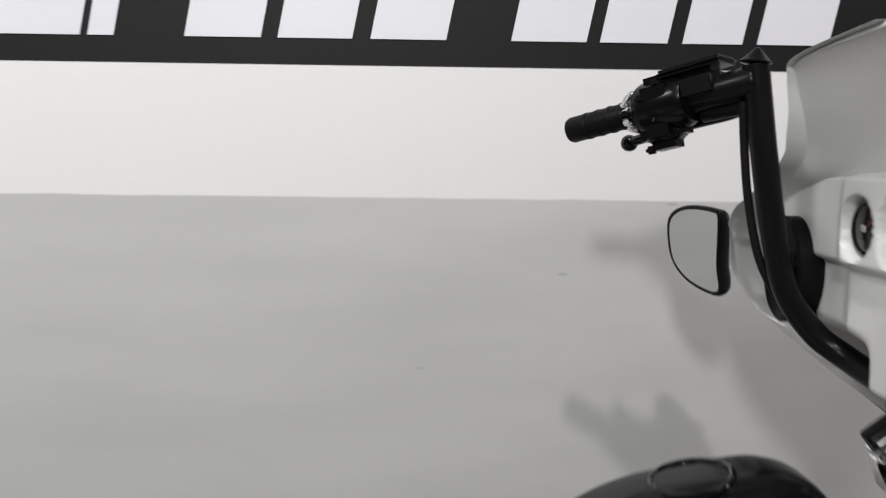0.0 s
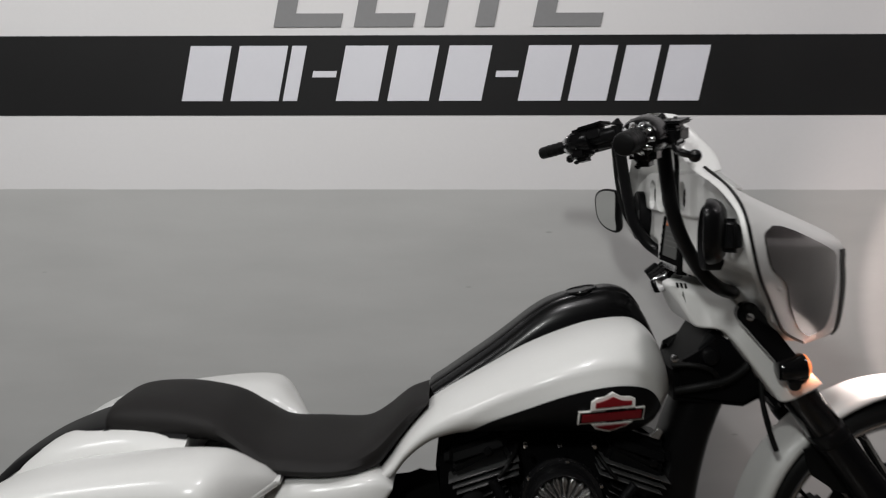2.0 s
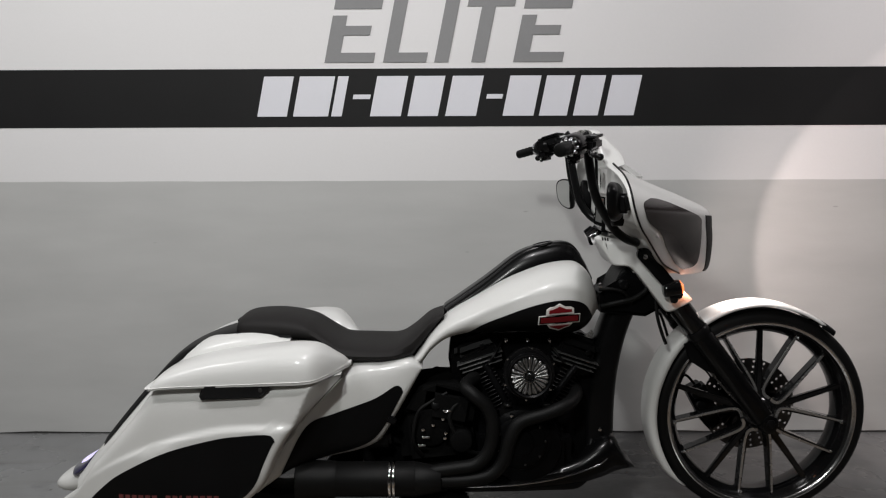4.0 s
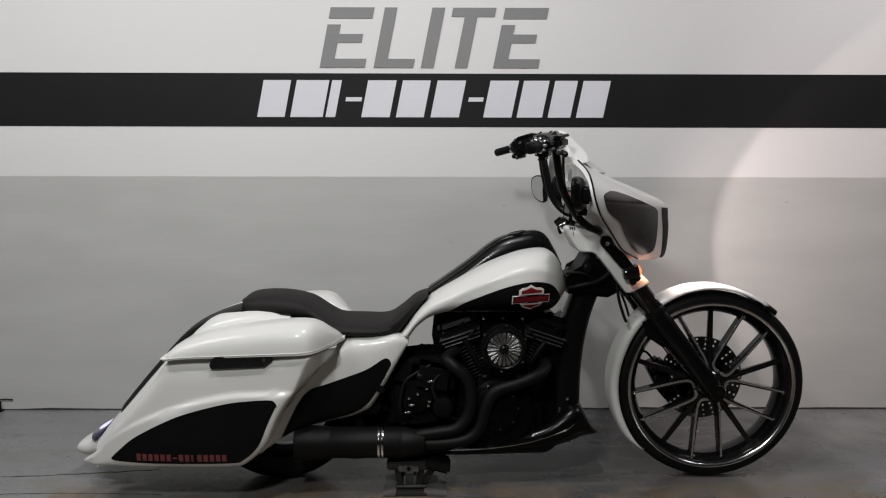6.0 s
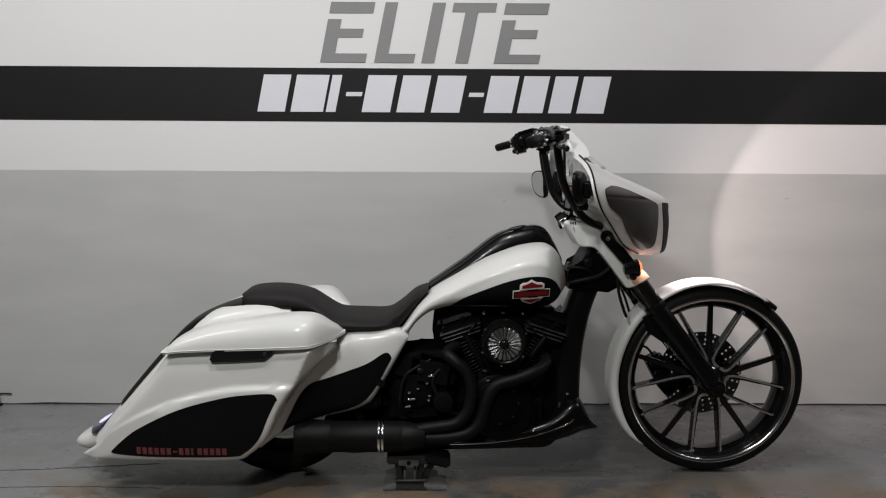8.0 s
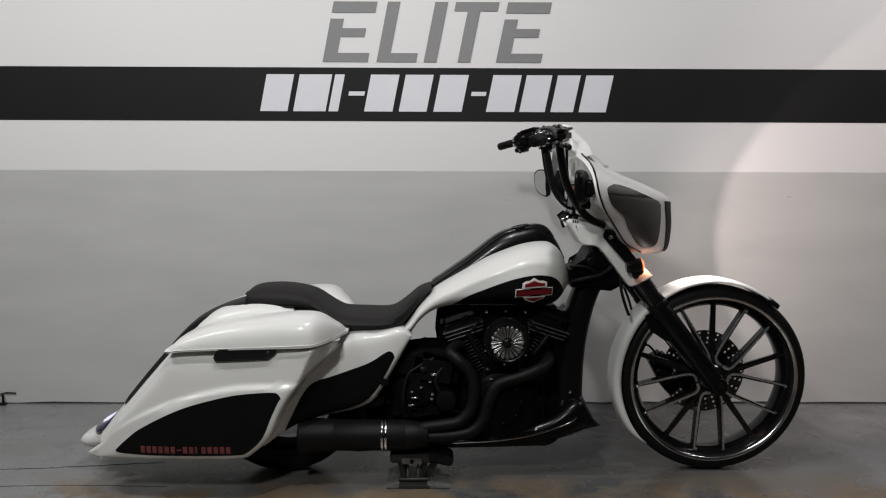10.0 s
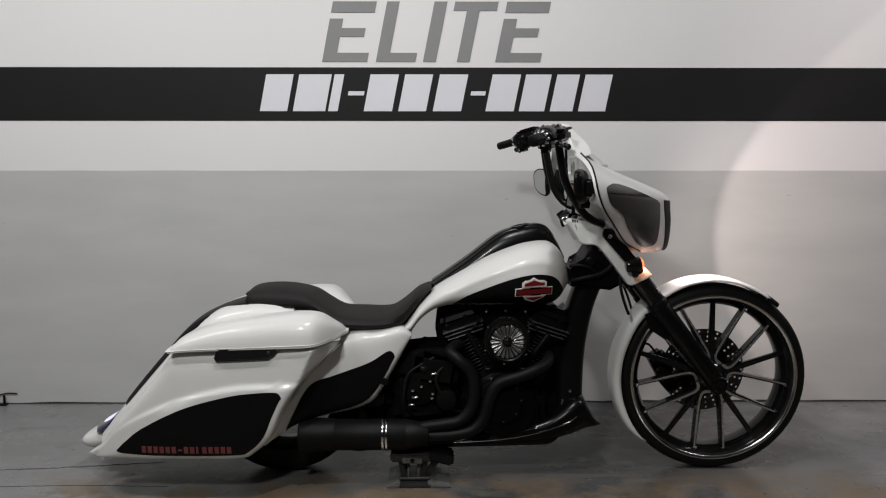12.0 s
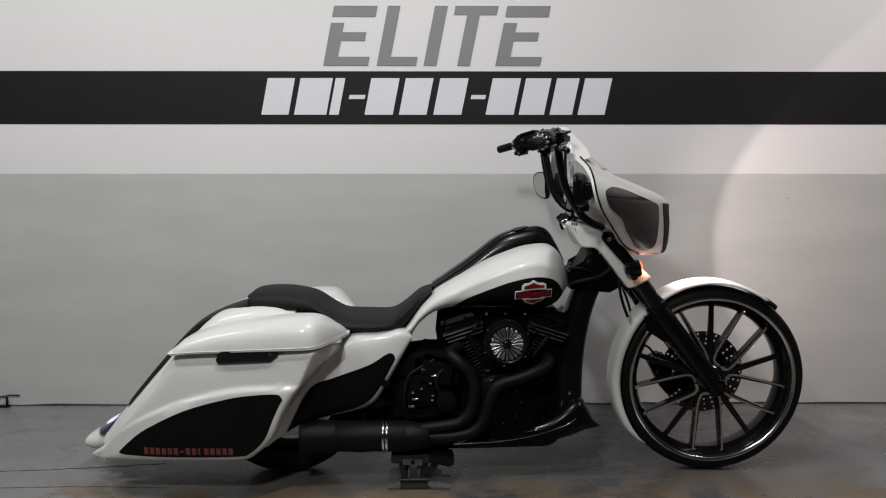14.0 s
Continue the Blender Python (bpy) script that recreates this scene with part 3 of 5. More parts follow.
# front fender
bm = bmesh.new()
rows = []
NA = 72
for i in range(NA + 1):
    t = i / NA
    a = radians(57 + (224 - 57) * t)
    ro = 0.411 + 0.010 * math.sin(math.pi * t) - 0.026 * max(0, (t - 0.90) / 0.10) ** 2 - 0.008 * max(0, 1 - t / 0.2)
    ri = min(ro - 0.004, 0.401 - 0.012 * max(0, 1 - t / 0.2) - 0.016 * min(1, max(0, (t - 0.3) / 0.3)))
    row = []
    for k in range(21):
        b = math.pi * k / 20
        y = -0.070 * math.copysign(abs(math.cos(b)) ** (2 / 4.5), math.cos(b))
        r = ri + (ro - ri) * abs(math.sin(b)) ** (2 / 3.2)
        row.append(bm.verts.new((r * math.cos(a), y, 0.39 + r * math.sin(a))))
    rows.append(row)
grid_faces(bm, rows)
front_fender = part("front_fender", bm, WHITE, bike, "white wrap-around front fender")
mod = front_fender.modifiers.new("thickness", "SOLIDIFY")
mod.thickness, mod.offset = 0.005, -1
bm = bmesh.new()
rows = []
for i in range(9):
    a = radians(50.5 + (58.5 - 50.5) * i / 8)
    row = []
    for k in range(15):
        b = math.pi * k / 14
        r = 0.381 + 0.024 * abs(math.sin(b)) ** (2 / 3.2)
        row.append(bm.verts.new((r * math.cos(a), -0.072 * math.copysign(abs(math.cos(b)) ** 0.45, math.cos(b)), 0.39 + r * math.sin(a))))
    rows.append(row)
grid_faces(bm, rows)
tip = part("fender_tip", bm, INLAY, front_fender, "black fender end")
mod = tip.modifiers.new("thickness", "SOLIDIFY")
mod.thickness, mod.offset = 0.004, -1

# fork
AX, UPV = Vector((-0.005, 0, 0.378)), Vector((-0.465, 0, 0.607)).normalized()


def on_fork(d, y, off=0.0):
    """A place d metres up the fork from the axle; off: metres ahead of the leg."""
    p = AX + UPV * d + Vector((UPV.z, 0, -UPV.x)) * off
    return (p.x, y, p.z)


def fork_slider():
    bm = rod(on_fork(-0.035, -0.112), on_fork(0.02, -0.112), 0.034, 0.04, bevel=0.014)
    rod(on_fork(0.02, -0.112), on_fork(0.40, -0.112), 0.039, 0.041, bevel=0.004, bm=bm)
    rod((AX.x, -0.155, 0.386), (AX.x, -0.07, 0.386), 0.030, 0.030, bevel=0.006, bm=bm)
    return bm


mirrored("fork_slider", fork_slider, CONSOLE, bike, "gloss black fork leg")
mirrored("fork_collar", lambda: rod(on_fork(0.395, -0.112), on_fork(0.43, -0.112), 0.0425, 0.0425, bevel=0.006), SATIN, bike)
mirrored("fork_tube", lambda: rod(on_fork(0.43, -0.108), on_fork(0.66, -0.108), 0.0405, 0.0405, bevel=0.004), BLACK, bike)
mirrored("axle_nut", lambda: rod((AX.x, -0.163, 0.386), (AX.x, -0.15, 0.386), 0.016, 0.016, seg=6, bevel=0.002), SATIN, bike)
bm = block(pose(*on_fork(0.77, 0), 0, -37, 0), 0.07, 0.18, 0.036, 0.012)
block(pose(*on_fork(0.55, 0, -0.01), 0, -37, 0), 0.10, 0.24, 0.05, 0.012, bm)
part("triple_clamp", bm, ENGINE, bike)
mirrored("fender_bracket", lambda: prism([(-0.30, 0.66), (-0.235, 0.69), (-0.155, 0.63), (-0.115, 0.575), (-0.14, 0.545), (-0.22, 0.56), (-0.28, 0.60)], -0.09, -0.082, 0.002), SATIN, bike)
part("fork_hose", tube([(-0.41, -0.10, 0.83), (-0.402, -0.11, 0.76), (-0.384, -0.11, 0.70), (-0.370, -0.11, 0.665)], 0.006), RUBBER, bike)

# neck, frame and belly
part("frame_neck", prism([(-0.605, 0.845), (-0.570, 0.862), (-0.548, 0.892), (-0.530, 0.925), (-0.510, 0.940), (-0.485, 0.915), (-0.43, 0.85), (-0.385, 0.79), (-0.44, 0.76), (-0.60, 0.775)], -0.10, 0.10, 0.015, 3), ENGINE, bike)
mirrored("neck_cover", lambda: rod((-0.525, -0.09, 0.880), (-0.525, -0.115, 0.880), 0.022, 0.019, bevel=0.006), SATIN, bike)
part("neck_cable", tube([(-0.60, -0.10, 0.80), (-0.55, -0.118, 0.815), (-0.49, -0.118, 0.83), (-0.445, -0.11, 0.86), (-0.42, -0.10, 0.90)], 0.009), RUBBER, bike)
part("neck_cable", tube([(-0.61, -0.105, 0.86), (-0.575, -0.12, 0.865), (-0.53, -0.12, 0.855), (-0.50, -0.105, 0.82), (-0.49, -0.08, 0.79)], 0.006), RUBBER, bike)
part("neck_bolt", rod((-0.605, -0.098, 0.876), (-0.605, -0.112, 0.876), 0.0085, seg=12), CHROME, bike, "small chrome bolt")
NECK = fn([(0.10, -0.545), (0.30, -0.537), (0.36, -0.536), (0.45, -0.533), (0.56, -0.522), (0.68, -0.497), (0.78, -0.462)])


def downtube():
    bm = bmesh.new()
    rows = []
    for i in range(26):
        z = 0.24 + 0.56 * i / 25
        xf = NECK(z)
        xb = xf - 0.115 + 0.02 * (z - 0.3)
        w = 0.075 + 0.035 * max(0, 0.4 - z)
        rows.append([bm.verts.new(((xf + xb) / 2 + (xf - xb) / 2 * math.copysign(abs(math.cos(a)) ** 0.6, math.cos(a)), w * math.copysign(abs(math.sin(a)) ** 0.6, math.sin(a)), z)) for a in (2 * math.pi * k / 20 for k in range(20))])
    grid_faces(bm, rows, True)
    bm.faces.new(rows[0])
    bm.faces.new(rows[-1][::-1])
    return bm


part("downtube_cover", downtube(), SATIN, bike, "gloss black frame downtube")
spoiler = Shell(-1.16, -0.468, fn([(-1.16, 0.17), (-0.9, 0.20), (-0.7, 0.25), (-0.6, 0.315), (-0.55, 0.33), (-0.52, 0.285), (-0.495, 0.235), (-0.468, 0.207)]), fn([(-1.16, 0.122), (-0.9, 0.128), (-0.7, 0.138), (-0.6, 0.155), (-0.53, 0.178), (-0.468, 0.200)]), fn([(-1.16, 0.12), (-0.8, 0.15), (-0.6, 0.135), (-0.53, 0.11), (-0.468, 0.085)]), 3.0)
chin = part("chin_spoiler", spoiler.build(40, 32), CONSOLE, bike, "gloss black chin spoiler under the engine")
# thin chrome strip stands in for the highlight on the gloss black edge
mirrored("spoiler_highlight", lambda: tube([(-1.08, -0.152, 0.155), (-0.9, -0.158, 0.166), (-0.75, -0.156, 0.19), (-0.62, -0.138, 0.225), (-0.575, -0.128, 0.252)], 0.0026, seg=8), CHROME, chin)
for s in (-1, 1):
    part("frame_tube", tube([(-0.62, s * 0.06, 0.30), (-0.66, s * 0.11, 0.17), (-0.8, s * 0.12, 0.15), (-1.3, s * 0.12, 0.15), (-1.42, s * 0.12, 0.22), (-1.46, s * 0.11, 0.4), (-1.42, s * 0.08, 0.56)], 0.019), SATIN, bike)


# engine
ENG = Vector((-0.872, 0, 0.30))
bm = rod((ENG.x, -0.15, ENG.z), (ENG.x, 0.16, ENG.z), 0.135, 0.135, seg=40, bevel=0.02)
rod((ENG.x - 0.02, -0.185, ENG.z + 0.03), (ENG.x - 0.02, -0.14, ENG.z + 0.03), 0.095, 0.11, seg=40, bevel=0.02, bm=bm)
block(pose(-0.87, 0, 0.26), 0.34, 0.26, 0.18, 0.03, bm)
part("crankcase", bm, ENGINE, bike, "black crankcase")
bm = block(pose(-1.19, 0, 0.34, 0, -6, 0), 0.27, 0.26, 0.24, 0.04)
block(pose(-1.14, -0.12, 0.45, 0, 10, 0), 0.18, 0.10, 0.14, 0.03, bm)
rod((-1.21, -0.15, 0.37), (-1.21, -0.10, 0.37), 0.07, 0.075, seg=32, bevel=0.015, bm=bm)
rod((-1.10, -0.18, 0.33), (-1.10, -0.12, 0.33), 0.04, 0.045, seg=28, bevel=0.01, bm=bm)
part("gearbox", bm, MATT, bike, "black gearbox with round covers")
part("swingarm_pivot", block(pose(-1.355, 0, 0.335, 0, 8, 0), 0.15, 0.18, 0.13, 0.03), MATT, bike)
part("frame_cover", prism([(-1.335, 0.42), (-1.272, 0.514), (-1.19, 0.524), (-1.12, 0.526), (-1.06, 0.51), (-1.08, 0.44), (-1.22, 0.42)], -0.14, 0.14, 0.02, 3), MATT, bike)
for side, lean in (("rear", -27), ("front", 26.5)):
    m = Matrix.Translation(ENG + Vector((0.012, 0, -0.030))) @ Matrix.Rotation(radians(lean), 4, "Y")
    flat = m @ Matrix.Translation((0, -0.02, 0.372)) @ Matrix.Rotation(radians(-lean * 0.3), 4, "Y")
    barrel = block(m @ Matrix.Translation((0, -0.02, 0.25)), 0.10, 0.13, 0.24, 0.02)
    cyl = part("cylinder", barrel, ENGINE, bike, "finned black engine cylinder")
    for k in range(11):
        part("fin", block(m @ Matrix.Translation((0, -0.02, 0.190 + 0.0142 * k)), 0.066, 0.19, 0.0034, 0.001, segments=1), FIN, cyl)
    for k in range(3):
        part("head_fin", block(flat @ Matrix.Translation((0.0, 0, -0.016 + 0.0150 * k)), 0.150 + 0.010 * k, 0.20, 0.0022, 0.0008, segments=1), HEADFIN, cyl)
    bm = block(m @ Matrix.Translation((0, -0.02, 0.375)), 0.14, 0.15, 0.08, 0.01)
    block(flat @ Matrix.Translation((0, 0, 0.060)), 0.180, 0.17, 0.060, 0.022, bm, taper=0.80, segments=3)
    rod(m @ Vector((0.03, -0.108, 0.42)), m @ Vector((0.03, -0.10, 0.42)), 0.010, seg=10, bm=bm)
    part("rocker_cover", bm, SATIN, cyl)
    part("pushrod_tube", rod((ENG.x + 0.035 * (1 if lean > 0 else -1), -0.135, 0.40), m @ Vector((0.01, -0.12, 0.36)), 0.012), ENGINE, cyl)

for k, (x, z) in enumerate(((-0.95, 0.36), (-0.91, 0.395), (-0.86, 0.405), (-0.81, 0.385), (-0.79, 0.335), (-0.81, 0.28), (-0.86, 0.25), (-0.92, 0.26), (-0.955, 0.30))):
    part("cover_screw", rod((x - 0.015, -0.182, z), (x - 0.015, -0.1885, z), 0.004, seg=10, bevel=0.0015), STEEL, bike)
part("cam_cover", rod((ENG.x - 0.02, -0.18, ENG.z + 0.03), (ENG.x - 0.02, -0.192, ENG.z + 0.03), 0.052, 0.046, seg=40, bevel=0.005), ENGINE, bike, "round black cam cover")
for x, lean in ((-0.935, -12), (-0.80, 12)):
    part("lifter_block", block(pose(x, -0.13, 0.425, 0, lean, 0), 0.055, 0.05, 0.05, 0.010), SATIN, bike)
    part("chrome_collar", rod((x, -0.15, 0.452), (x, -0.15, 0.462), 0.0165, seg=20, bevel=0.003), STEEL, bike)
part("oil_line", tube([(-1.02, -0.13, 0.27), (-1.08, -0.165, 0.30), (-1.14, -0.17, 0.40), (-1.12, -0.165, 0.46), (-1.06, -0.15, 0.475), (-1.0, -0.14, 0.44)], 0.0075), RUBBER, bike)
part("oil_line", tube([(-1.24, -0.14, 0.27), (-1.27, -0.17, 0.33), (-1.255, -0.17, 0.43), (-1.21, -0.165, 0.47), (-1.15, -0.15, 0.50)], 0.006), RUBBER, bike)
part("dipstick_cap", rod((-1.19, -0.15, 0.455), (-1.19, -0.172, 0.462), 0.018, 0.016, seg=20, bevel=0.004), SATIN, bike)
part("spark_plug_wire", tube([(-0.78, -0.05, 0.665), (-0.775, -0.11, 0.655), (-0.755, -0.135, 0.63), (-0.735, -0.13, 0.605)], 0.0045), RUBBER, bike)
part("spark_plug_wire", tube([(-0.95, -0.05, 0.665), (-0.965, -0.11, 0.655), (-0.985, -0.135, 0.63), (-1.0, -0.13, 0.605)], 0.0045), RUBBER, bike)
for x in (-0.942, -0.866, -0.79):
    part("stud", rod((x, -0.14, 0.688), (x, -0.153, 0.686), 0.006, seg=10, bevel=0.002), CHROME, bike)

part("engine_mount", prism([(-1.25, 0.42), (-1.12, 0.46), (-1.145, 0.60), (-1.135, 0.695), (-0.66, 0.695), (-0.615, 0.66), (-0.58, 0.52), (-0.60, 0.30), (-0.70, 0.16), (-1.44, 0.17), (-1.46, 0.33)], -0.055, 0.055, 0.01), ENGINE, bike)

# air cleaner
AC = (-0.866, 0, 0.581)
cleaner = part("air_cleaner", lathe([(0.001, -0.165), (0.085, -0.165), (0.092, -0.185), (0.088, -0.205), (0.001, -0.205)], AC, 56), BLACK, bike, "round air cleaner with a machined finned face")
part("backing_ring", lathe([(0.076, -0.205), (0.078, -0.232), (0.073, -0.240), (0.068, -0.236), (0.066, -0.205)], AC, 64, closed=True), SATIN, cleaner)
part("face", lathe([(0.001, -0.224), (0.068, -0.222), (0.068, -0.205), (0.001, -0.205)], AC, 48), STEEL, cleaner)
for k in range(10):
    a = 2 * math.pi * k / 10
    for j in range(4):
        rib = prism([(-0.0015, 0.019), (0.0015, 0.019), (0.0046, 0.060 + 0.003 * (j % 2)), (0.0, 0.067), (-0.0046, 0.060)], -0.008 - 0.002 * (j % 2), 0.008, 0.0015, 1)
        rib.transform(Matrix.Translation((0, -0.2265, 0)) @ Matrix.Rotation(radians(22 if j % 2 else -22), 4, "Z"))
        rib.transform(Matrix.Translation(AC) @ Matrix.Rotation(a + radians((j - 1.5) * 8.4), 4, "Y"))
        part("blade", rib, BLADE, cleaner, "machined radial blade" if j == 0 and k == 0 else "", 20)
for k in range(10):
    a = 2 * math.pi * (k + 0.5) / 10
    c = (AC[0] + 0.0225 * math.cos(a), -0.2385, AC[2] + 0.0225 * math.sin(a))
    part("nub", rod((c[0], -0.224, c[2]), c, 0.0042, 0.0030, seg=8, bevel=0.001), CHROME, cleaner, "small chrome nub" if k == 0 else "")
part("centre_cap", lathe([(0.001, -0.243), (0.010, -0.243), (0.0145, -0.239), (0.0165, -0.222), (0.001, -0.222)], AC, 32), BLACK, cleaner)
for k in range(6):
    a = 2 * math.pi * (k + 0.4) / 6
    c = (AC[0] + 0.0915 * math.cos(a), -0.19, AC[2] + 0.0915 * math.sin(a))
    part("bolt", rod((c[0], -0.20, c[2]), (c[0], -0.207, c[2]), 0.0045, seg=8, bevel=0.001), CHROME, cleaner)

# exhaust
part("header_pipe", tube([(-1.05, -0.10, 0.545), (-1.085, -0.17, 0.53), (-1.055, -0.20, 0.505), (-1.012, -0.205, 0.465), (-0.992, -0.205, 0.405), (-1.0, -0.205, 0.32), (-1.045, -0.205, 0.262), (-1.12, -0.205, 0.245), (-1.19, -0.205, 0.235), (-1.25, -0.20, 0.215)], 0.024, seg=18), EXHAUST, bike, "matt black exhaust header")
part("header_pipe", tube([(-0.69, -0.06, 0.50), (-0.692, -0.13, 0.488), (-0.735, -0.19, 0.466), (-0.81, -0.205, 0.440), (-0.895, -0.205, 0.41), (-0.932, -0.205, 0.35), (-0.955, -0.205, 0.27), (-1.0, -0.205, 0.222), (-1.08, -0.205, 0.203), (-1.17, -0.205, 0.20), (-1.25, -0.20, 0.205)], 0.024, seg=18), EXHAUST, bike, "matt black exhaust header")
MUF = lambda x: (x, -0.20, 0.205)
bm = rod(MUF(-1.17), MUF(-1.27), 0.045, 0.060, seg=32, bevel=0.01)
rod(MUF(-1.26), MUF(-1.545), 0.0605, 0.0605, seg=36, bevel=0.004, bm=bm)
muffler = part("muffler", bm, EXHAUST, bike, "short matt black muffler")
for x in (-1.336, -1.350):
    part("clamp_band", rod((x - 0.005, -0.20, 0.205), (x + 0.005, -0.20, 0.205), 0.0635, 0.0635, seg=36, bevel=0.002), CHROME, muffler, "polished clamp band")
part("end_cap", lathe([(0.058, -1.53), (0.063, -1.545), (0.064, -1.58), (0.067, -1.62), (0.074, -1.66), (0.076, -1.672), (0.073, -1.676), (0.066, -1.655), (0.054, -1.58), (0.001, -1.57)], (0, -0.20, 0.205), 40, axis="x"), EXHAUST, muffler, "flared black exhaust tip")
part("heat_shield", prism([(-1.60, 0.135), (-1.45, 0.13), (-1.2, 0.138), (-1.15, 0.15), (-1.2, 0.165), (-1.6, 0.17)], -0.18, -0.05, 0.008), SATIN, bike)

# rear wheel
RH = (-1.765, 0, 0.325)
prof = []
for k in range(21):
    a = math.pi * k / 20
    prof.append((0.225 + 0.10 * math.sin(a) ** 0.5, -0.09 * math.copysign(abs(math.cos(a)) ** 0.7, math.cos(a))))
wheel2 = part("rear_wheel", lathe([(0.23, -0.07), (0.222, -0.08), (0.205, -0.06), (0.20, 0.0), (0.205, 0.06), (0.222, 0.08), (0.23, 0.07), (0.215, 0)], RH, 72, closed=True), BLACK, bike, "black rear rim")
part("tyre", lathe(prof + [(0.21, 0.07), (0.21, -0.07)], RH, 96, closed=True), RUBBER, wheel2, "wide black rear tyre")
part("hub", rod((RH[0], -0.10, RH[2]), (RH[0], 0.10, RH[2]), 0.05, seg=28), BLACK, wheel2)
for k in range(7):
    own = block(Matrix.Translation((0, 0, 0.125)), 0.03, 0.03, 0.17, 0.006)
    own.transform(Matrix.Translation(RH) @ Matrix.Rotation(2 * math.pi * k / 7, 4, "Y"))
    part("spoke", own, BLACK, wheel2)
mirrored("swingarm", lambda: block(pose(-1.58, -0.125, 0.315, 0, -3, 0), 0.46, 0.035, 0.06, 0.012), SATIN, bike)

# fuel tank
TB = fn([(-1.275, 0.615), (-1.25, 0.652), (-1.21, 0.708), (-1.16, 0.757), (-1.12, 0.785), (-1.08, 0.809), (-1.04, 0.832), (-1.0, 0.855), (-0.96, 0.878), (-0.92, 0.898), (-0.88, 0.915), (-0.84, 0.930), (-0.80, 0.943), (-0.76, 0.951), (-0.72, 0.955), (-0.68, 0.950), (-0.64, 0.918), (-0.616, 0.86), (-0.606, 0.80)])
TZ = fn([(-1.275, 0.607), (-1.244, 0.590), (-1.21, 0.632), (-1.166, 0.670), (-1.12, 0.690), (-1.06, 0.699), (-0.9, 0.701), (-0.72, 0.694), (-0.66, 0.708), (-0.628, 0.745), (-0.606, 0.780)])
TW = fn([(-1.275, 0.150), (-1.2, 0.155), (-1.1, 0.172), (-0.95, 0.200), (-0.8, 0.212), (-0.72, 0.200), (-0.66, 0.168), (-0.625, 0.12), (-0.606, 0.07)])
tank_shell = Shell(-1.275, -0.606, TB, TZ, lambda x: TW(x) + 0.022, 2.5, const(0.022))
PU = fn([(-1.078, 0.713), (-1.03, 0.748), (-0.97, 0.776), (-0.861, 0.818), (-0.774, 0.838), (-0.709, 0.836), (-0.668, 0.817), (-0.640, 0.775), (-0.632, 0.755)])
PL = fn([(-1.078, 0.711), (-1.03, 0.713), (-0.9, 0.712), (-0.72, 0.706), (-0.668, 0.722), (-0.640, 0.750), (-0.632, 0.754)])
TOPC = fn([(-1.20, 0.735), (-1.16, 0.780), (-1.12, 0.808), (-1.08, 0.836), (-1.04, 0.864), (-1.0, 0.893), (-0.96, 0.924), (-0.92, 0.956), (-0.88, 0.982), (-0.84, 0.998), (-0.80, 1.007), (-0.76, 1.015), (-0.72, 1.018), (-0.68, 1.002), (-0.64, 0.945), (-0.61, 0.885)])
TOPZ = lambda x: max(TOPC(x), TB(x) + 0.008)
CREST = 0.046
CW = fn([(-1.20, 0.075), (-1.04, 0.075), (-0.92, 0.070), (-0.80, 0.066), (-0.70, 0.060), (-0.65, 0.045), (-0.61, 0.02)])


def creased(x, z):
    """The flank stands out a little above a soft line that runs along over the black panel."""
    c = PU(x) + 0.036 - 0.02 * max(0, (x + 0.72) / 0.1)
    d = max(-30, min(30, (z - c) / 0.006))
    return 0.011 / (1 + math.exp(-d)) * smoothstep(-1.16, -0.98, x) * smoothstep(-0.62, -0.70, x)


def smoothstep(a, b, v):
    t = min(1, max(0, (v - a) / (b - a)))
    return t * t * (3 - 2 * t)


tank = part("fuel_tank", tank_shell.build(80, 110, creased), WHITE, bike, "stretched pearl white fuel tank")
console = Shell(-1.20, -0.610, TOPZ, lambda x: TB(x) - 0.03, CW, 2.6, const(CREST), half=True)
top = part("tank_console", console.build(64, 48), CONSOLE, tank, "gloss black tank top and console")
ridge = Shell(-1.16, -0.655, lambda x: TOPZ(x) + 0.003, lambda x: TOPZ(x) - 0.02, lambda x: CW(x) * 0.62, 4.0, const(CREST + 0.006), half=True)
part("dash_ridge", ridge.build(48, 36), CONSOLE, top, "raised black centre of the console")
part("fuel_cap", rod((-0.792, CREST, 0.991), (-0.7955, CREST, 1.0095), 0.033, 0.033, seg=36, bevel=0.002), INLAY, top, "flush black fuel cap")
part("cap_ring", tube([(-0.796 + 0.037 * math.cos(k * math.pi / 8), CREST + 0.037 * math.sin(k * math.pi / 8), 1.0098 + 0.0085 * math.cos(k * math.pi / 8)) for k in range(17)], 0.0035, 2, 8), BLACK, top)
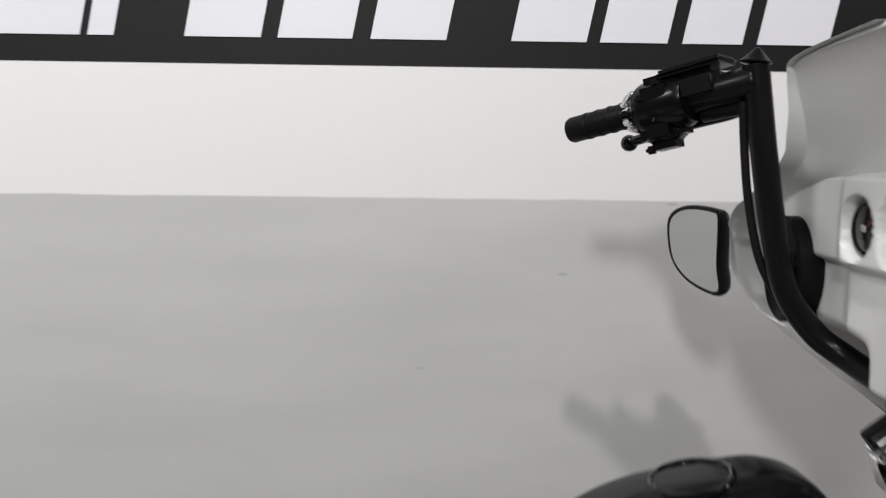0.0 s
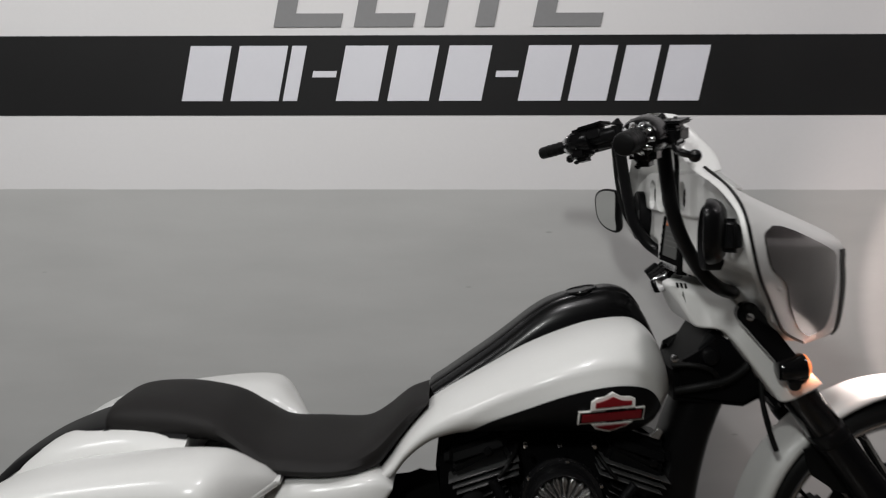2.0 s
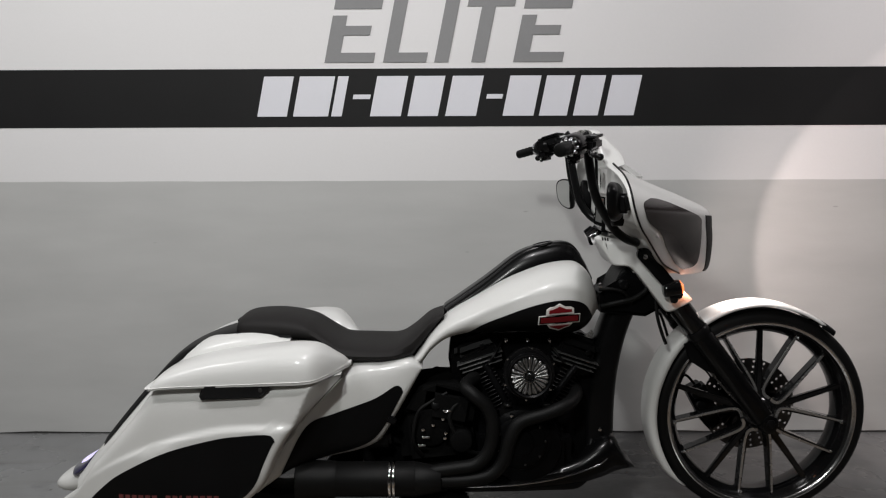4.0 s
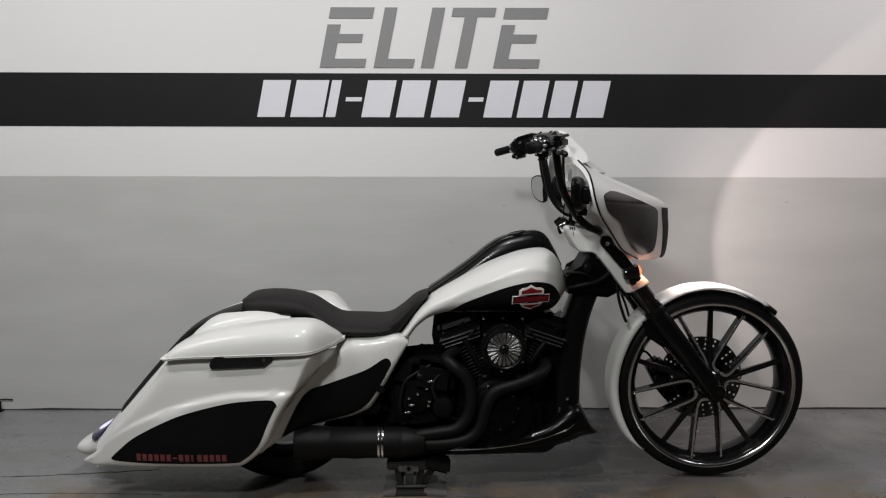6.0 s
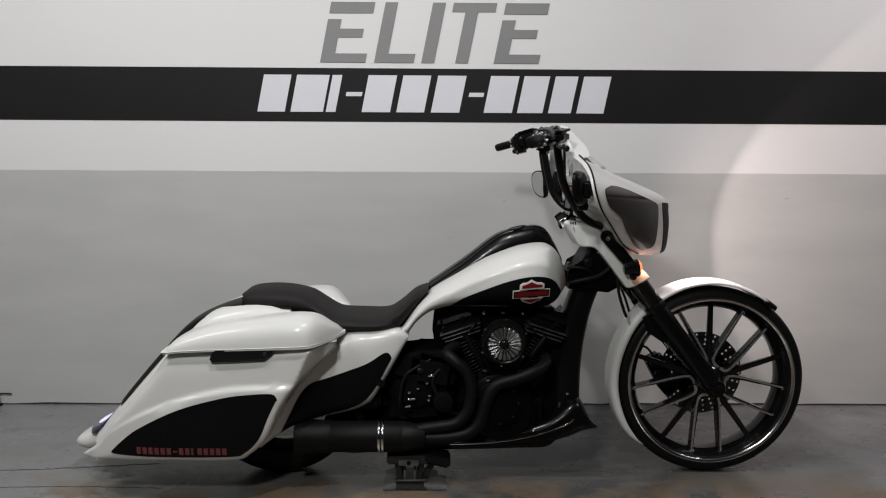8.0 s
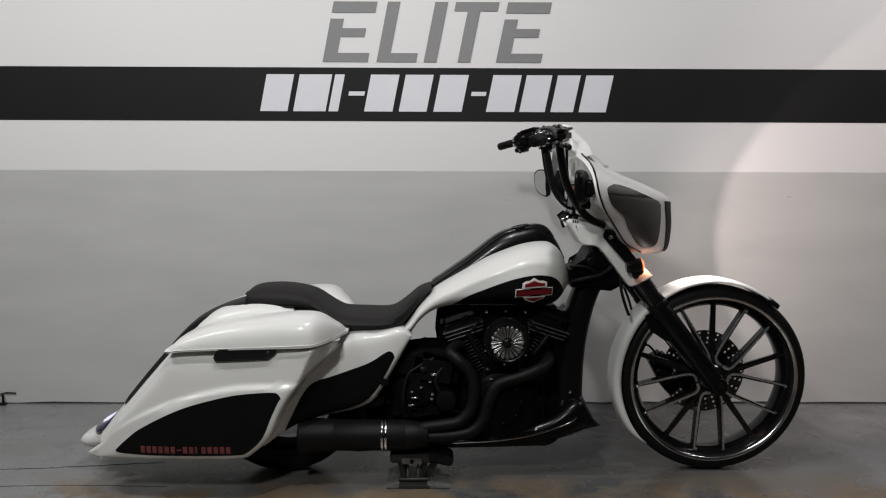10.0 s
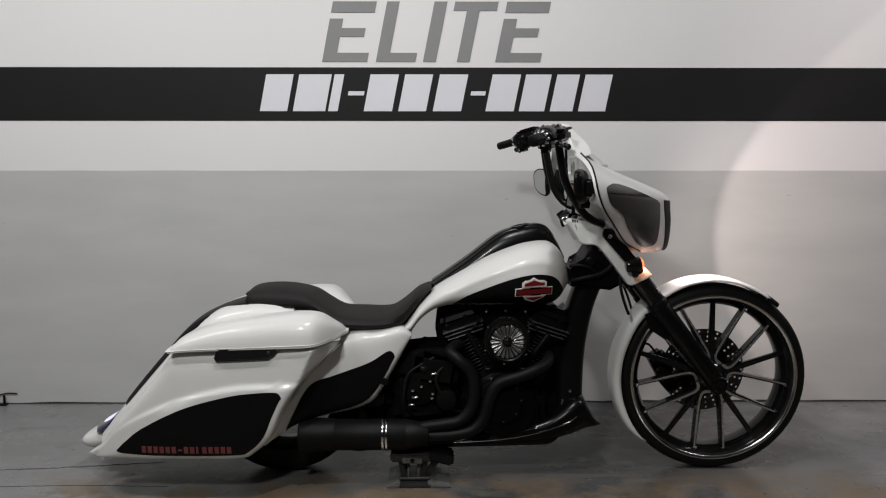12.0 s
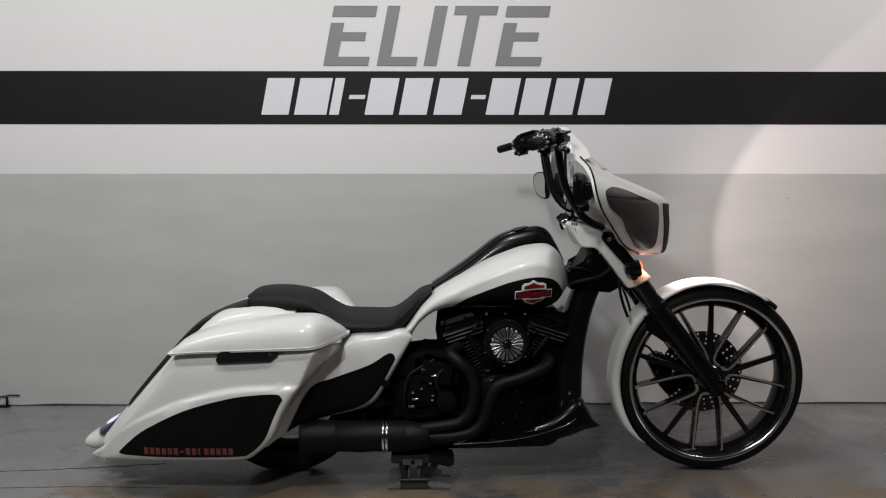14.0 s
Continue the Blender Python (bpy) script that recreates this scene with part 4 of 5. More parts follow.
for s in (-1, 1):
    part("tank_panel", inlay(-1.078, -0.632, PU, PL, lambda x, z, s=s: tank_shell.side(x, z, s), 0.003, 56, 18, s), INLAY, tank, "satin black panel on the tank's flank")
    badge = part("badge", prism([(-0.836, 0.752), (-0.836, 0.786), (-0.690, 0.793), (-0.690, 0.759)], -0.0035, 0.0035, 0.0015), BADGE, bike, "silver-edged red badge in plain shapes")
    pieces = [badge]
    pieces.append(part("badge_ground", prism([(-0.8325, 0.7555), (-0.8325, 0.7825), (-0.6935, 0.7895), (-0.6935, 0.7625)], -0.0045, 0.0, 0.0005), INLAY, badge))
    pieces.append(part("badge_bar", prism([(-0.828, 0.759), (-0.828, 0.779), (-0.698, 0.786), (-0.698, 0.766)], -0.006, 0.0, 0.001), RED, badge))
    pieces.append(part("badge_crest", prism([(-0.811,0.788),(-0.8097,0.8086),(-0.798,0.8173),(-0.781,0.8188),(-0.765,0.8304),(-0.7456,0.8188),(-0.7256,0.8188),(-0.714,0.813),(-0.714,0.793)], -0.0035, 0.0035, 0.001), BADGE, badge))
    pieces.append(part("badge_crest_field", prism([(-0.8015,0.795),(-0.800,0.8065),(-0.783,0.8105),(-0.765,0.8205),(-0.744,0.811),(-0.7225,0.810),(-0.7215,0.800)], -0.006, 0.0, 0.001), RED, badge))
    pieces.append(part("badge_foot", prism([(-0.8055,0.7525),(-0.7157,0.758),(-0.727,0.745),(-0.7413,0.741),(-0.7612,0.726),(-0.7812,0.733),(-0.795,0.7375)], -0.0035, 0.0035, 0.001), BADGE, badge))
    pieces.append(part("badge_foot_field", prism([(-0.7955,0.747),(-0.7260,0.752),(-0.7325,0.7475),(-0.7450,0.7445),(-0.7612,0.7335),(-0.7785,0.7395),(-0.788,0.743)], -0.006, 0.0, 0.001), RED, badge))
    badge.parent = tank
    for ob in pieces:
        for v in ob.data.vertices:
            depth = v.co.y
            v.co.y = tank_shell.side(v.co.x, v.co.z, s) + s * (0.0085 - depth)

# seat
seat_shell = Shell(-1.905, -1.160, fn([(-1.905, 0.722), (-1.900, 0.746), (-1.884, 0.766), (-1.83, 0.776), (-1.738, 0.775), (-1.647, 0.754), (-1.585, 0.712), (-1.53, 0.681), (-1.45, 0.672), (-1.335, 0.672), (-1.27, 0.712), (-1.21, 0.762), (-1.160, 0.778)]),
                   fn([(-1.905, 0.692), (-1.85, 0.684), (-1.70, 0.676), (-1.611, 0.668), (-1.55, 0.632), (-1.512, 0.607), (-1.4, 0.609), (-1.29, 0.613), (-1.255, 0.640), (-1.160, 0.762)]),
                   fn([(-1.905, 0.09), (-1.895, 0.122), (-1.87, 0.138), (-1.8, 0.147), (-1.65, 0.15), (-1.55, 0.17), (-1.42, 0.192), (-1.33, 0.18), (-1.26, 0.145), (-1.160, 0.10)]), 2.6)
seat = part("seat", seat_shell.build(72, 44), VINYL, bike, "low stepped black vinyl seat")
part("seat_clip", block(pose(-1.905, 0, 0.735), 0.03, 0.04, 0.02, 0.006), SATIN, seat)

# rear fender and tail
FZ = fn([(-2.48, 0.205), (-2.453, 0.248), (-2.35, 0.375), (-2.244, 0.500), (-2.123, 0.630), (-2.029, 0.684), (-1.912, 0.722), (-1.80, 0.735), (-1.70, 0.735)])
FW = fn([(-2.48, 0.15), (-2.3, 0.17), (-2.0, 0.185), (-1.7, 0.185)])
HZ = fn([(-2.48, 0.205), (-2.40, 0.30), (-2.244, 0.478), (-2.147, 0.583), (-2.097, 0.628), (-2.03, 0.678), (-1.962, 0.704), (-1.85, 0.724), (-1.785, 0.722), (-1.70, 0.708)])
rear_fender = part("rear_fender", Shell(-2.48, -1.70, HZ, lambda x: HZ(x) - 0.12, FW, 4.5, half=True).build(56, 48), WHITE, bike, "long white rear fender with a black centre strip")
part("fender_strip", Shell(-2.405, -1.70, FZ, lambda x: FZ(x) - 0.035, fn([(-2.405, 0.07), (-2.39, 0.12), (-2.3, 0.152), (-1.7, 0.152)]), 2.4, half=True).build(48, 28), INLAY, rear_fender, "black centre strip")
TAILZ = fn([(-2.602, 0.137), (-2.585, 0.160), (-2.54, 0.182), (-2.466, 0.222), (-2.42, 0.27)])
part("tail", Shell(-2.598, -2.40, TAILZ, fn([(-2.602, 0.130), (-2.585, 0.112), (-2.53, 0.102), (-2.40, 0.13)]), fn([(-2.602, 0.05), (-2.58, 0.08), (-2.5, 0.11), (-2.40, 0.14)]), 2.6).build(30, 32), WHITE, rear_fender, "white fender end")
part("tail_light", Shell(-2.530, -2.435, lambda x: TAILZ(x) + 0.012, lambda x: TAILZ(x) - 0.03, fn([(-2.530, 0.07), (-2.51, 0.11), (-2.47, 0.13), (-2.435, 0.12)]), 3.0).build(16, 28), LENSBLUE, rear_fender, "dark blue tail lens")
part("tail_led", Shell(-2.512, -2.450, lambda x: TAILZ(x) + 0.0155, lambda x: TAILZ(x) - 0.02, fn([(-2.512, 0.045), (-2.50, 0.075), (-2.47, 0.09), (-2.450, 0.07)]), 3.0).build(14, 24), TAILGLOW, rear_fender, "pale violet lit strip in the tail lens")

# saddlebags and side covers
BZT = fn([(-2.470, 0.166), (-2.43, 0.190), (-2.388, 0.230), (-2.355, 0.280), (-2.33, 0.316), (-2.298, 0.348), (-2.188, 0.476), (-2.135, 0.548), (-2.10, 0.571), (-1.92, 0.581), (-1.71, 0.588), (-1.586, 0.593), (-1.478, 0.606)])
BZB = fn([(-2.470, 0.162), (-2.442, 0.158), (-2.40, 0.157), (-2.347, 0.157), (-2.137, 0.158), (-1.884, 0.160), (-1.82, 0.184), (-1.755, 0.249), (-1.711, 0.347), (-1.657, 0.432), (-1.583, 0.507), (-1.508, 0.583)])
BYC = fn([(-2.47, -0.262), (-2.1, -0.262), (-1.7, -0.272), (-1.62, -0.272), (-1.58, -0.263), (-1.545, -0.237), (-1.515, -0.202), (-1.488, -0.172)])
BW = fn([(-2.47, 0.018), (-2.44, 0.05), (-2.40, 0.080), (-2.28, 0.105), (-2.1, 0.116), (-1.75, 0.114), (-1.62, 0.113), (-1.58, 0.105), (-1.545, 0.079), (-1.515, 0.047), (-1.488, 0.017)])
CREASE = fn([(-2.44, 0.20), (-2.30, 0.298), (-2.20, 0.352), (-2.08, 0.398), (-1.914, 0.438), (-1.80, 0.448), (-1.66, 0.450), (-1.478, 0.46)])


FACET = fn([(0.10, -1.83), (0.249, -1.76), (0.373, -1.691), (0.447, -1.654), (0.511, -1.628), (0.564, -1.604), (0.62, -1.575)])


def bulge(x, z):
    """The flank steps out below a swept crease and folds in ahead of the front edge."""
    t = (CREASE(x) - z) / 0.009
    step = 0.014 / (1 + math.exp(max(-40, min(40, -3 * t)))) * min(1, max(0, (-1.60 - x) / 0.1)) * smoothstep(-2.42, -2.10, x)
    return step - min(0.12, 1.5 * max(0.0, x - FACET(z)))


BAGY = fn([(-2.47, -0.262), (-2.40, -0.25), (-1.6, -0.25), (-1.478, -0.25)])
BAGW = fn([(-2.47, 0.018), (-2.44, 0.05), (-2.40, 0.080), (-2.28, 0.105), (-2.1, 0.120), (-1.75, 0.125), (-1.62, 0.125), (-1.478, 0.125)])
bag_shell = Shell(-2.470, -1.508, BZT, BZB, BAGW, 6.0, BAGY)
LZT = fn([(-2.128, 0.574), (-2.118, 0.592), (-2.093, 0.619), (-2.027, 0.648), (-1.941, 0.672), (-1.833, 0.690), (-1.703, 0.705), (-1.617, 0.706), (-1.574, 0.694), (-1.532, 0.662), (-1.505, 0.640), (-1.488, 0.622)])
lid_shell = Shell(-2.128, -1.488, LZT, lambda x: max(BZT(x), 0.569 if x < -2.09 else 0) + 0.004, lambda x: BW(x) + 0.004, 3.2, BYC, half=True)
BU = fn([(-2.338, 0.199), (-2.30, 0.236), (-2.23, 0.290), (-2.081, 0.364), (-1.914, 0.411), (-1.81, 0.425), (-1.735, 0.428), (-1.716, 0.416), (-1.712, 0.405)])
BL = fn([(-2.338, 0.194), (-2.30, 0.188), (-2.129, 0.184), (-1.889, 0.187), (-1.836, 0.202), (-1.783, 0.255), (-1.749, 0.333), (-1.720, 0.395), (-1.712, 0.403)])


def bag_side(x, z):
    y = bag_shell.side(x, z)
    return y - bulge(x, z) * 1.0


def saddlebag(s):
    flip = Matrix.Diagonal((1, s, 1, 1))

    def put(name, bm, mat, parent, label="", sharp=38):
        if s < 0:
            bm.transform(Matrix.Translation((0, 0.018, 0.020)) @ flip)
        return part(name, bm, mat, parent, label, sharp)

    body = bag_shell.build(110, 150, bulge)
    for v in body.verts:
        v.co.y = min(v.co.y, -0.125 - 0.090 * smoothstep(-1.92, -1.76, v.co.x))
    bag = put("saddlebag", body, WHITE, bike, "long pearl white saddlebag with a hinged lid")
    lid = put("lid", lid_shell.build(64, 56), WHITE, bag, "white saddlebag lid")
    put("lid_rim", Shell(-2.133, -1.483, lambda x: lid_shell.zb(x) + 0.013 + 0.005 * smoothstep(-1.9, -1.6, x), lambda x: lid_shell.zb(x) + 0.0005, lambda x: BW(x) + 0.0066, 3.2, BYC).build(56, 48), WHITE, lid, "raised rim of the lid")
    put("bag_panel", inlay(-2.338, -1.712, BU, BL, bag_side, 0.002, 64, 20), INLAY, bag, "satin black panel with small red bars")
    latch = put("latch", prism([(-1.957, 0.556), (-1.940, 0.594), (-1.720, 0.603), (-1.732, 0.572), (-1.756, 0.550), (-1.950, 0.543)], -0.386, -0.360, 0.006, 3), BLACK, bag, "black latch lever")
    put("lock", rod((-1.755, -0.384, 0.577), (-1.755, -0.389, 0.577), 0.007, seg=16), STEEL, latch)
    # fifteen small plain bars in place of lettering
    for k in range(15):
        x0 = -2.236 + 0.0228 * k
        z0, z1 = (0.205, 0.212) if k == 6 else (0.196, 0.222)
        w = 0.016 if k != 9 else 0.008
        up, lo = const(z1), const(z0)
        put("red_bar", inlay(x0, x0 + w, up, lo, bag_side, 0.0035, 2, 2), DULLRED, bag)


saddlebag(1)
saddlebag(-1)
SC = Shell(-1.80, -1.238, fn([(-1.80, 0.205), (-1.76, 0.29), (-1.65, 0.45), (-1.55, 0.575), (-1.45, 0.618), (-1.38, 0.624), (-1.297, 0.629), (-1.26, 0.620), (-1.238, 0.598)]), fn([(-1.80, 0.183), (-1.765, 0.205), (-1.70, 0.245), (-1.644, 0.263), (-1.588, 0.270), (-1.477, 0.290), (-1.42, 0.310), (-1.375, 0.345), (-1.298, 0.477), (-1.238, 0.588)]), fn([(-1.80, 0.205), (-1.72, 0.195), (-1.65, 0.165), (-1.57, 0.130), (-1.48, 0.113), (-1.4, 0.11), (-1.29, 0.10), (-1.238, 0.085)]), 5.0, const(-0.085))
SU = fn([(-1.722, 0.242), (-1.69, 0.310), (-1.652, 0.385), (-1.614, 0.424), (-1.541, 0.444), (-1.408, 0.490), (-1.335, 0.534), (-1.312, 0.532), (-1.304, 0.516)])
SL = fn([(-1.722, 0.238), (-1.66, 0.268), (-1.566, 0.289), (-1.47, 0.312), (-1.41, 0.344), (-1.365, 0.400), (-1.325, 0.473), (-1.304, 0.512)])


def cover(s):
    for name, bm, mat, label in (("side_cover", SC.build(48, 40), WHITE, "white stretched side cover"), ("side_panel", inlay(-1.722, -1.304, SU, SL, SC.side, 0.0025, 40, 14), INLAY, "black side cover panel")):
        if s < 0:
            bm.transform(Matrix.Diagonal((1, -1, 1, 1)))
        if name == "side_cover":
            parent = part(name, bm, mat, bike, label)
        else:
            part(name, bm, mat, parent, label)


cover(1)
cover(-1)
part("peg_mount", block(pose(-1.345, -0.19, 0.415, 0, 28, 0), 0.035, 0.02, 0.025, 0.005), SATIN, bike)

# fairing: stations from bottom to top, seam edge (x, y, z) and centre line (x, z)
ST = cr([(-0.330, -0.140, 0.918, -0.245, 0.902), (-0.355, -0.170, 0.930, -0.205, 0.915), (-0.425, -0.245, 0.968, -0.190, 0.945), (-0.494, -0.345, 1.045, -0.183, 1.015), (-0.552, -0.438, 1.111, -0.186, 1.075),
         (-0.579, -0.468, 1.175, -0.200, 1.135), (-0.586, -0.442, 1.228, -0.300, 1.187), (-0.588, -0.356, 1.270, -0.428, 1.240), (-0.604, -0.268, 1.304, -0.535, 1.298), (-0.624, -0.226, 1.352, -0.592, 1.360), (-0.642, -0.208, 1.396, -0.630, 1.408), (-0.652, -0.176, 1.416, -0.648, 1.425), (-0.655, -0.02, 1.427, -0.654, 1.429)], 5)


def wing(z):
    """How far the far wing stands back from the near one, the fairing being turned a little."""
    return 0.026 * min(1, max(0, (z - 0.95) / 0.09)) * min(1, max(0, (1.32 - z) / 0.07))


def shell_point(st, u, inset=0.0):
    """u runs from the right seam (0) over the centre (1) to the left seam (2)."""
    x0, y0, z0, xc, zc = st
    s = 1 if u <= 1 else -1
    v = u if u <= 1 else 2 - u
    x0 -= wing(z0) if s < 0 else 0
    a = v * math.pi / 2
    k = math.sin(a) ** 1.12
    y = y0 * max(0.0, 1 - k) ** 0.85 * s
    return (x0 + (xc - x0) * k - inset, y, z0 + (zc - z0) * k ** 1.2)


bm = bmesh.new()
rows = [[bm.verts.new(shell_point(st, 2 * k / 56)) for k in range(57)] for st in ST]
grid_faces(bm, rows)
bmesh.ops.remove_doubles(bm, verts=bm.verts, dist=0.0002)
fairing = part("fairing", bm, WHITE, bike, "white handlebar fairing with black glossy panels", 50)
mod = fairing.modifiers.new("thickness", "SOLIDIFY")
mod.thickness, mod.offset = 0.006, -1


def shell_patch(s0, s1, ulo, uhi, side, off=0.003, nu=26, ns=30):
    """A panel on the fairing between two edges given across it for each station."""
    bm = bmesh.new()
    n = len(ST) - 1

    def at(u, s):
        s = min(max(s, 0), n)
        i = min(int(s), n - 1)
        f = s - i
        return Vector(shell_point(ST[i] * (1 - f) + ST[i + 1] * f, u if side > 0 else 2 - u))

    rows, under = [], []
    for i in range(ns + 1):
        s = s0 + (s1 - s0) * (0.5 - 0.5 * math.cos(math.pi * i / ns))
        a, b = ulo(s), uhi(s)
        row, low = [], []
        for k in range(nu + 1):
            u = a + (b - a) * k / nu
            p = at(u, s)
            du, ds = at(u + 0.01, s) - at(u - 0.01, s), at(u, s + 0.1) - at(u, s - 0.1)
            nn = du.cross(ds).normalized()
            if nn.dot(p - Vector((-0.5, 0, 1.1))) < 0:
                nn = -nn
            row.append(bm.verts.new(p + nn * off))
            low.append(bm.verts.new(p - nn * 0.002))
        rows.append(row)
        under.append(low)
    grid_faces(bm, rows)
    edge = [r[0] for r in rows] + rows[-1][1:] + [r[-1] for r in rows[::-1]][1:] + rows[0][::-1][1:-1]
    eu = [r[0] for r in under] + under[-1][1:] + [r[-1] for r in under[::-1]][1:] + under[0][::-1][1:-1]
    for i in range(len(edge)):
        j = (i + 1) % len(edge)
        bm.faces.new((edge[i], edge[j], eu[j], eu[i]))
    loose = [v for v in bm.verts if not v.link_faces]
    bmesh.ops.delete(bm, geom=loose, context="VERTS")
    return bm


ULO = fn([(7.2, 0.20), (9.8, 0.17), (12.5, 0.16), (14.2, 0.15), (17.2, 0.165), (19.0, 0.14), (20.5, 0.10), (23.0, 0.088), (25.8, 0.10), (27.2, 0.17)])
UHI = fn([(7.2, 0.23), (8.2, 0.38), (9.4, 0.47), (10.8, 0.52), (13.2, 0.56), (17.8, 0.60), (21.5, 0.62), (22.8, 0.60), (24.0, 0.50), (25.2, 0.40), (26.5, 0.31), (27.2, 0.23)])
for side in (1, -1):
    part("side_window", shell_patch(7.2, 27.2, ULO, UHI, side), WINDOW, fairing, "gloss black fairing panel")
part("front_window", shell_patch(5.0, 23.3, const(0.71), const(1.29), 1), RUBBER, fairing, "gloss black headlight surround")
part("headlight", rod((-0.236, 0, 1.0), (-0.203, 0, 1.0), 0.034, 0.022, seg=40, bevel=0.008), HEADGLASS, fairing, "round lit headlight")
bm = bmesh.new()
tube([tuple(st[:3] + np.array((0.002, -0.002 if st[1] < -0.03 else 0, 0))) for st in ST[4:41:3]], 0.0032, 4, 8, bm)
part("edge_seal", bm, SATIN, fairing, "thin black seal along the fairing's edge")
bm = bmesh.new()
tube([(st[0] - wing(st[2]) + 0.002, -st[1] + 0.002, st[2]) for st in ST[4:41:3]], 0.0032, 4, 8, bm)
part("edge_seal", bm, SATIN, fairing)
part("fairing_bolt", rod((-0.566, -0.208, 1.306), (-0.5615, -0.215, 1.314), 0.008, seg=14), SATIN, fairing)

# inner fairing: wraps back from the seam to a rim, then dishes in to the dash, the gauge wells and the speaker pods
GAUGES = ((0.146, 1.238, 0.030), (0.062, 1.243, 0.041), (-0.030, 1.243, 0.041), (-0.114, 1.238, 0.030))
DASHX = -0.590


def smooth(a, b, v):
    t = min(1, max(0, (v - a) / (b - a)))
    return t * t * (3 - 2 * t)


RIMD = fn([(0.915, 0.0), (0.98, 0.002), (1.11, 0.006), (1.21, 0.006), (1.25, 0.012), (1.29, 0.020), (1.33, 0.022), (1.37, 0.015), (1.41, 0.010), (1.44, 0.004)])


def dish(y, z, xr, v):
    """How far back the inner fairing stands at a place on it."""
    x = DASHX - 0.013 * smooth(1.192, 1.200, z) + 0.036 * smooth(1.288, 1.300, z) - 0.066 * smooth(1.31, 1.43, z)
    x += 0.012 * smooth(0.17, 0.20, abs(y)) * smooth(1.05, 1.10, z)
    mid = smooth(0.17, 0.12, abs(y))
    x += 0.10 * (mid * smooth(1.074, 1.040, z) + (1 - mid) * smooth(1.04, 0.93, z))
    x += 0.13 * smooth(1.13, 1.06, z) * smooth(0.12, 0.17, abs(y))
    for gy, gz, r in GAUGES:
        d = math.hypot((y - gy), (z - gz) * 0.92)
        x += 0.026 * smooth(r + 0.003, r - 0.003, d)
    e = smooth(0.86, 1.0, v)
    return x * (1 - e) + xr * e


bm = bmesh.new()
rows = []
for j in range(181):
    q = 2 + (len(ST) - 3.2) * j / 180
    i = int(q)
    x0, y0, z0, xc, zc = ST[i] * (1 - q + i) + ST[i + 1] * (q - i)
    y0, d = abs(y0) * (0.84 + 0.16 * smooth(0.97, 1.04, z0)), RIMD(z0)
    xr, yr = x0 - d, y0 * (1 - 0.5 * d)
    left = [(x0 + 0.001, y0 * 0.996), (x0 - d * 0.35, (y0 * 0.6 + yr * 0.4) + 0.002), (x0 - d * 0.8, (y0 * 0.2 + yr * 0.8) + 0.001), (xr - 0.003, yr - 0.004)]
    back = wing(z0)
    row = [bm.verts.new((x - back, y, z0)) for x, y in left]
    for k in range(201):
        y = (yr - 0.008) * (1 - 2 * k / 200)
        row.append(bm.verts.new((dish(y, z0, xr - (back if y > 0 else 0), abs(y) / yr), y, z0)))
    row += [bm.verts.new((x, -y, z0)) for x, y in left[::-1]]
    rows.append(row)
grid_faces(bm, rows)
inner = part("inner_fairing", bm, WHITE, fairing, "white inner fairing with gauges and a screen", 60)


def dash_pose(y, z, out=0.0):
    """A place on the dash, facing the rider."""
    return Matrix.Translation((DASHX - (0.013 if z > 1.196 else 0) - out, y, z)) @ Matrix.Rotation(radians(-90), 4, "Y")


for y, z, r in GAUGES:
    own = rod((0, 0, -0.030), (0, 0, -0.0125), r - 0.004, seg=36, bevel=0.001)
    own.transform(dash_pose(y, z))
    g = part("gauge", own, GLASSDARK, inner, "round dark gauge in a deep white well")
    own = lathe([(r - 0.003, -0.018), (r - 0.003, -0.0115), (r - 0.005, -0.0115), (r - 0.005, -0.018)], (0, 0, 0), 40, "z", closed=True)
    own.transform(dash_pose(y, z))
    part("gauge_ring", own, BLACK, g, "thin black ring")
    own = rod((0, 0, -0.013), (0, 0, -0.009), 0.0045, seg=12, bevel=0.001)
    own.transform(dash_pose(y, z))
    part("needle_hub", own, CHROME, g, "bright needle hub")
    own = block(Matrix.Translation((0.006, -0.010, -0.0110)) @ Matrix.Rotation(radians(35), 4, "Z"), 0.0022, r * 0.8, 0.0012, 0.0004)
    own.transform(dash_pose(y, z))
    part("needle", own, DULLRED, g, "dull red needle")
own = block(Matrix.Identity(4), 0.006, 0.007, 0.004, 0.001)
own.transform(dash_pose(0.038, 1.236, -0.011))
part("indicator", own, GREENLED, inner, "small green indicator light")
RAD = dash_pose(-0.010, 1.128) @ Matrix.Rotation(radians(5), 4, "Y")
own = block(Matrix.Translation((0, 0, -0.008)), 0.130, 0.172, 0.030, 0.006)
own.transform(RAD)
radio = part("radio", own, MATT, inner, "dash radio with a screen")
for name, m, sx, sy, sz, mat, label in (("screen", (0.010, -0.008, 0.0065), 0.088, 0.118, 0.003, SCREEN, "grey glass screen"), ("screen_bar", (0.044, -0.008, 0.0085), 0.012, 0.100, 0.002, ORANGE, "lit orange bar"), ("radio_trim", (-0.053, -0.002, 0.0075), 0.014, 0.150, 0.004, SILVER, "silver strip below the screen")):
    own = block(Matrix.Translation(m), sx, sy, sz, 0.001)
    own.transform(RAD)
    part(name, own, mat, radio, label)
for k in range(4):
    own = block(Matrix.Translation((0.026 - 0.011 * k, -0.008, 0.0085)), 0.0035, 0.10 - 0.006 * (k % 2), 0.001, 0)
    own.transform(RAD)
    part("text_bar", own, JACKGREY, radio)
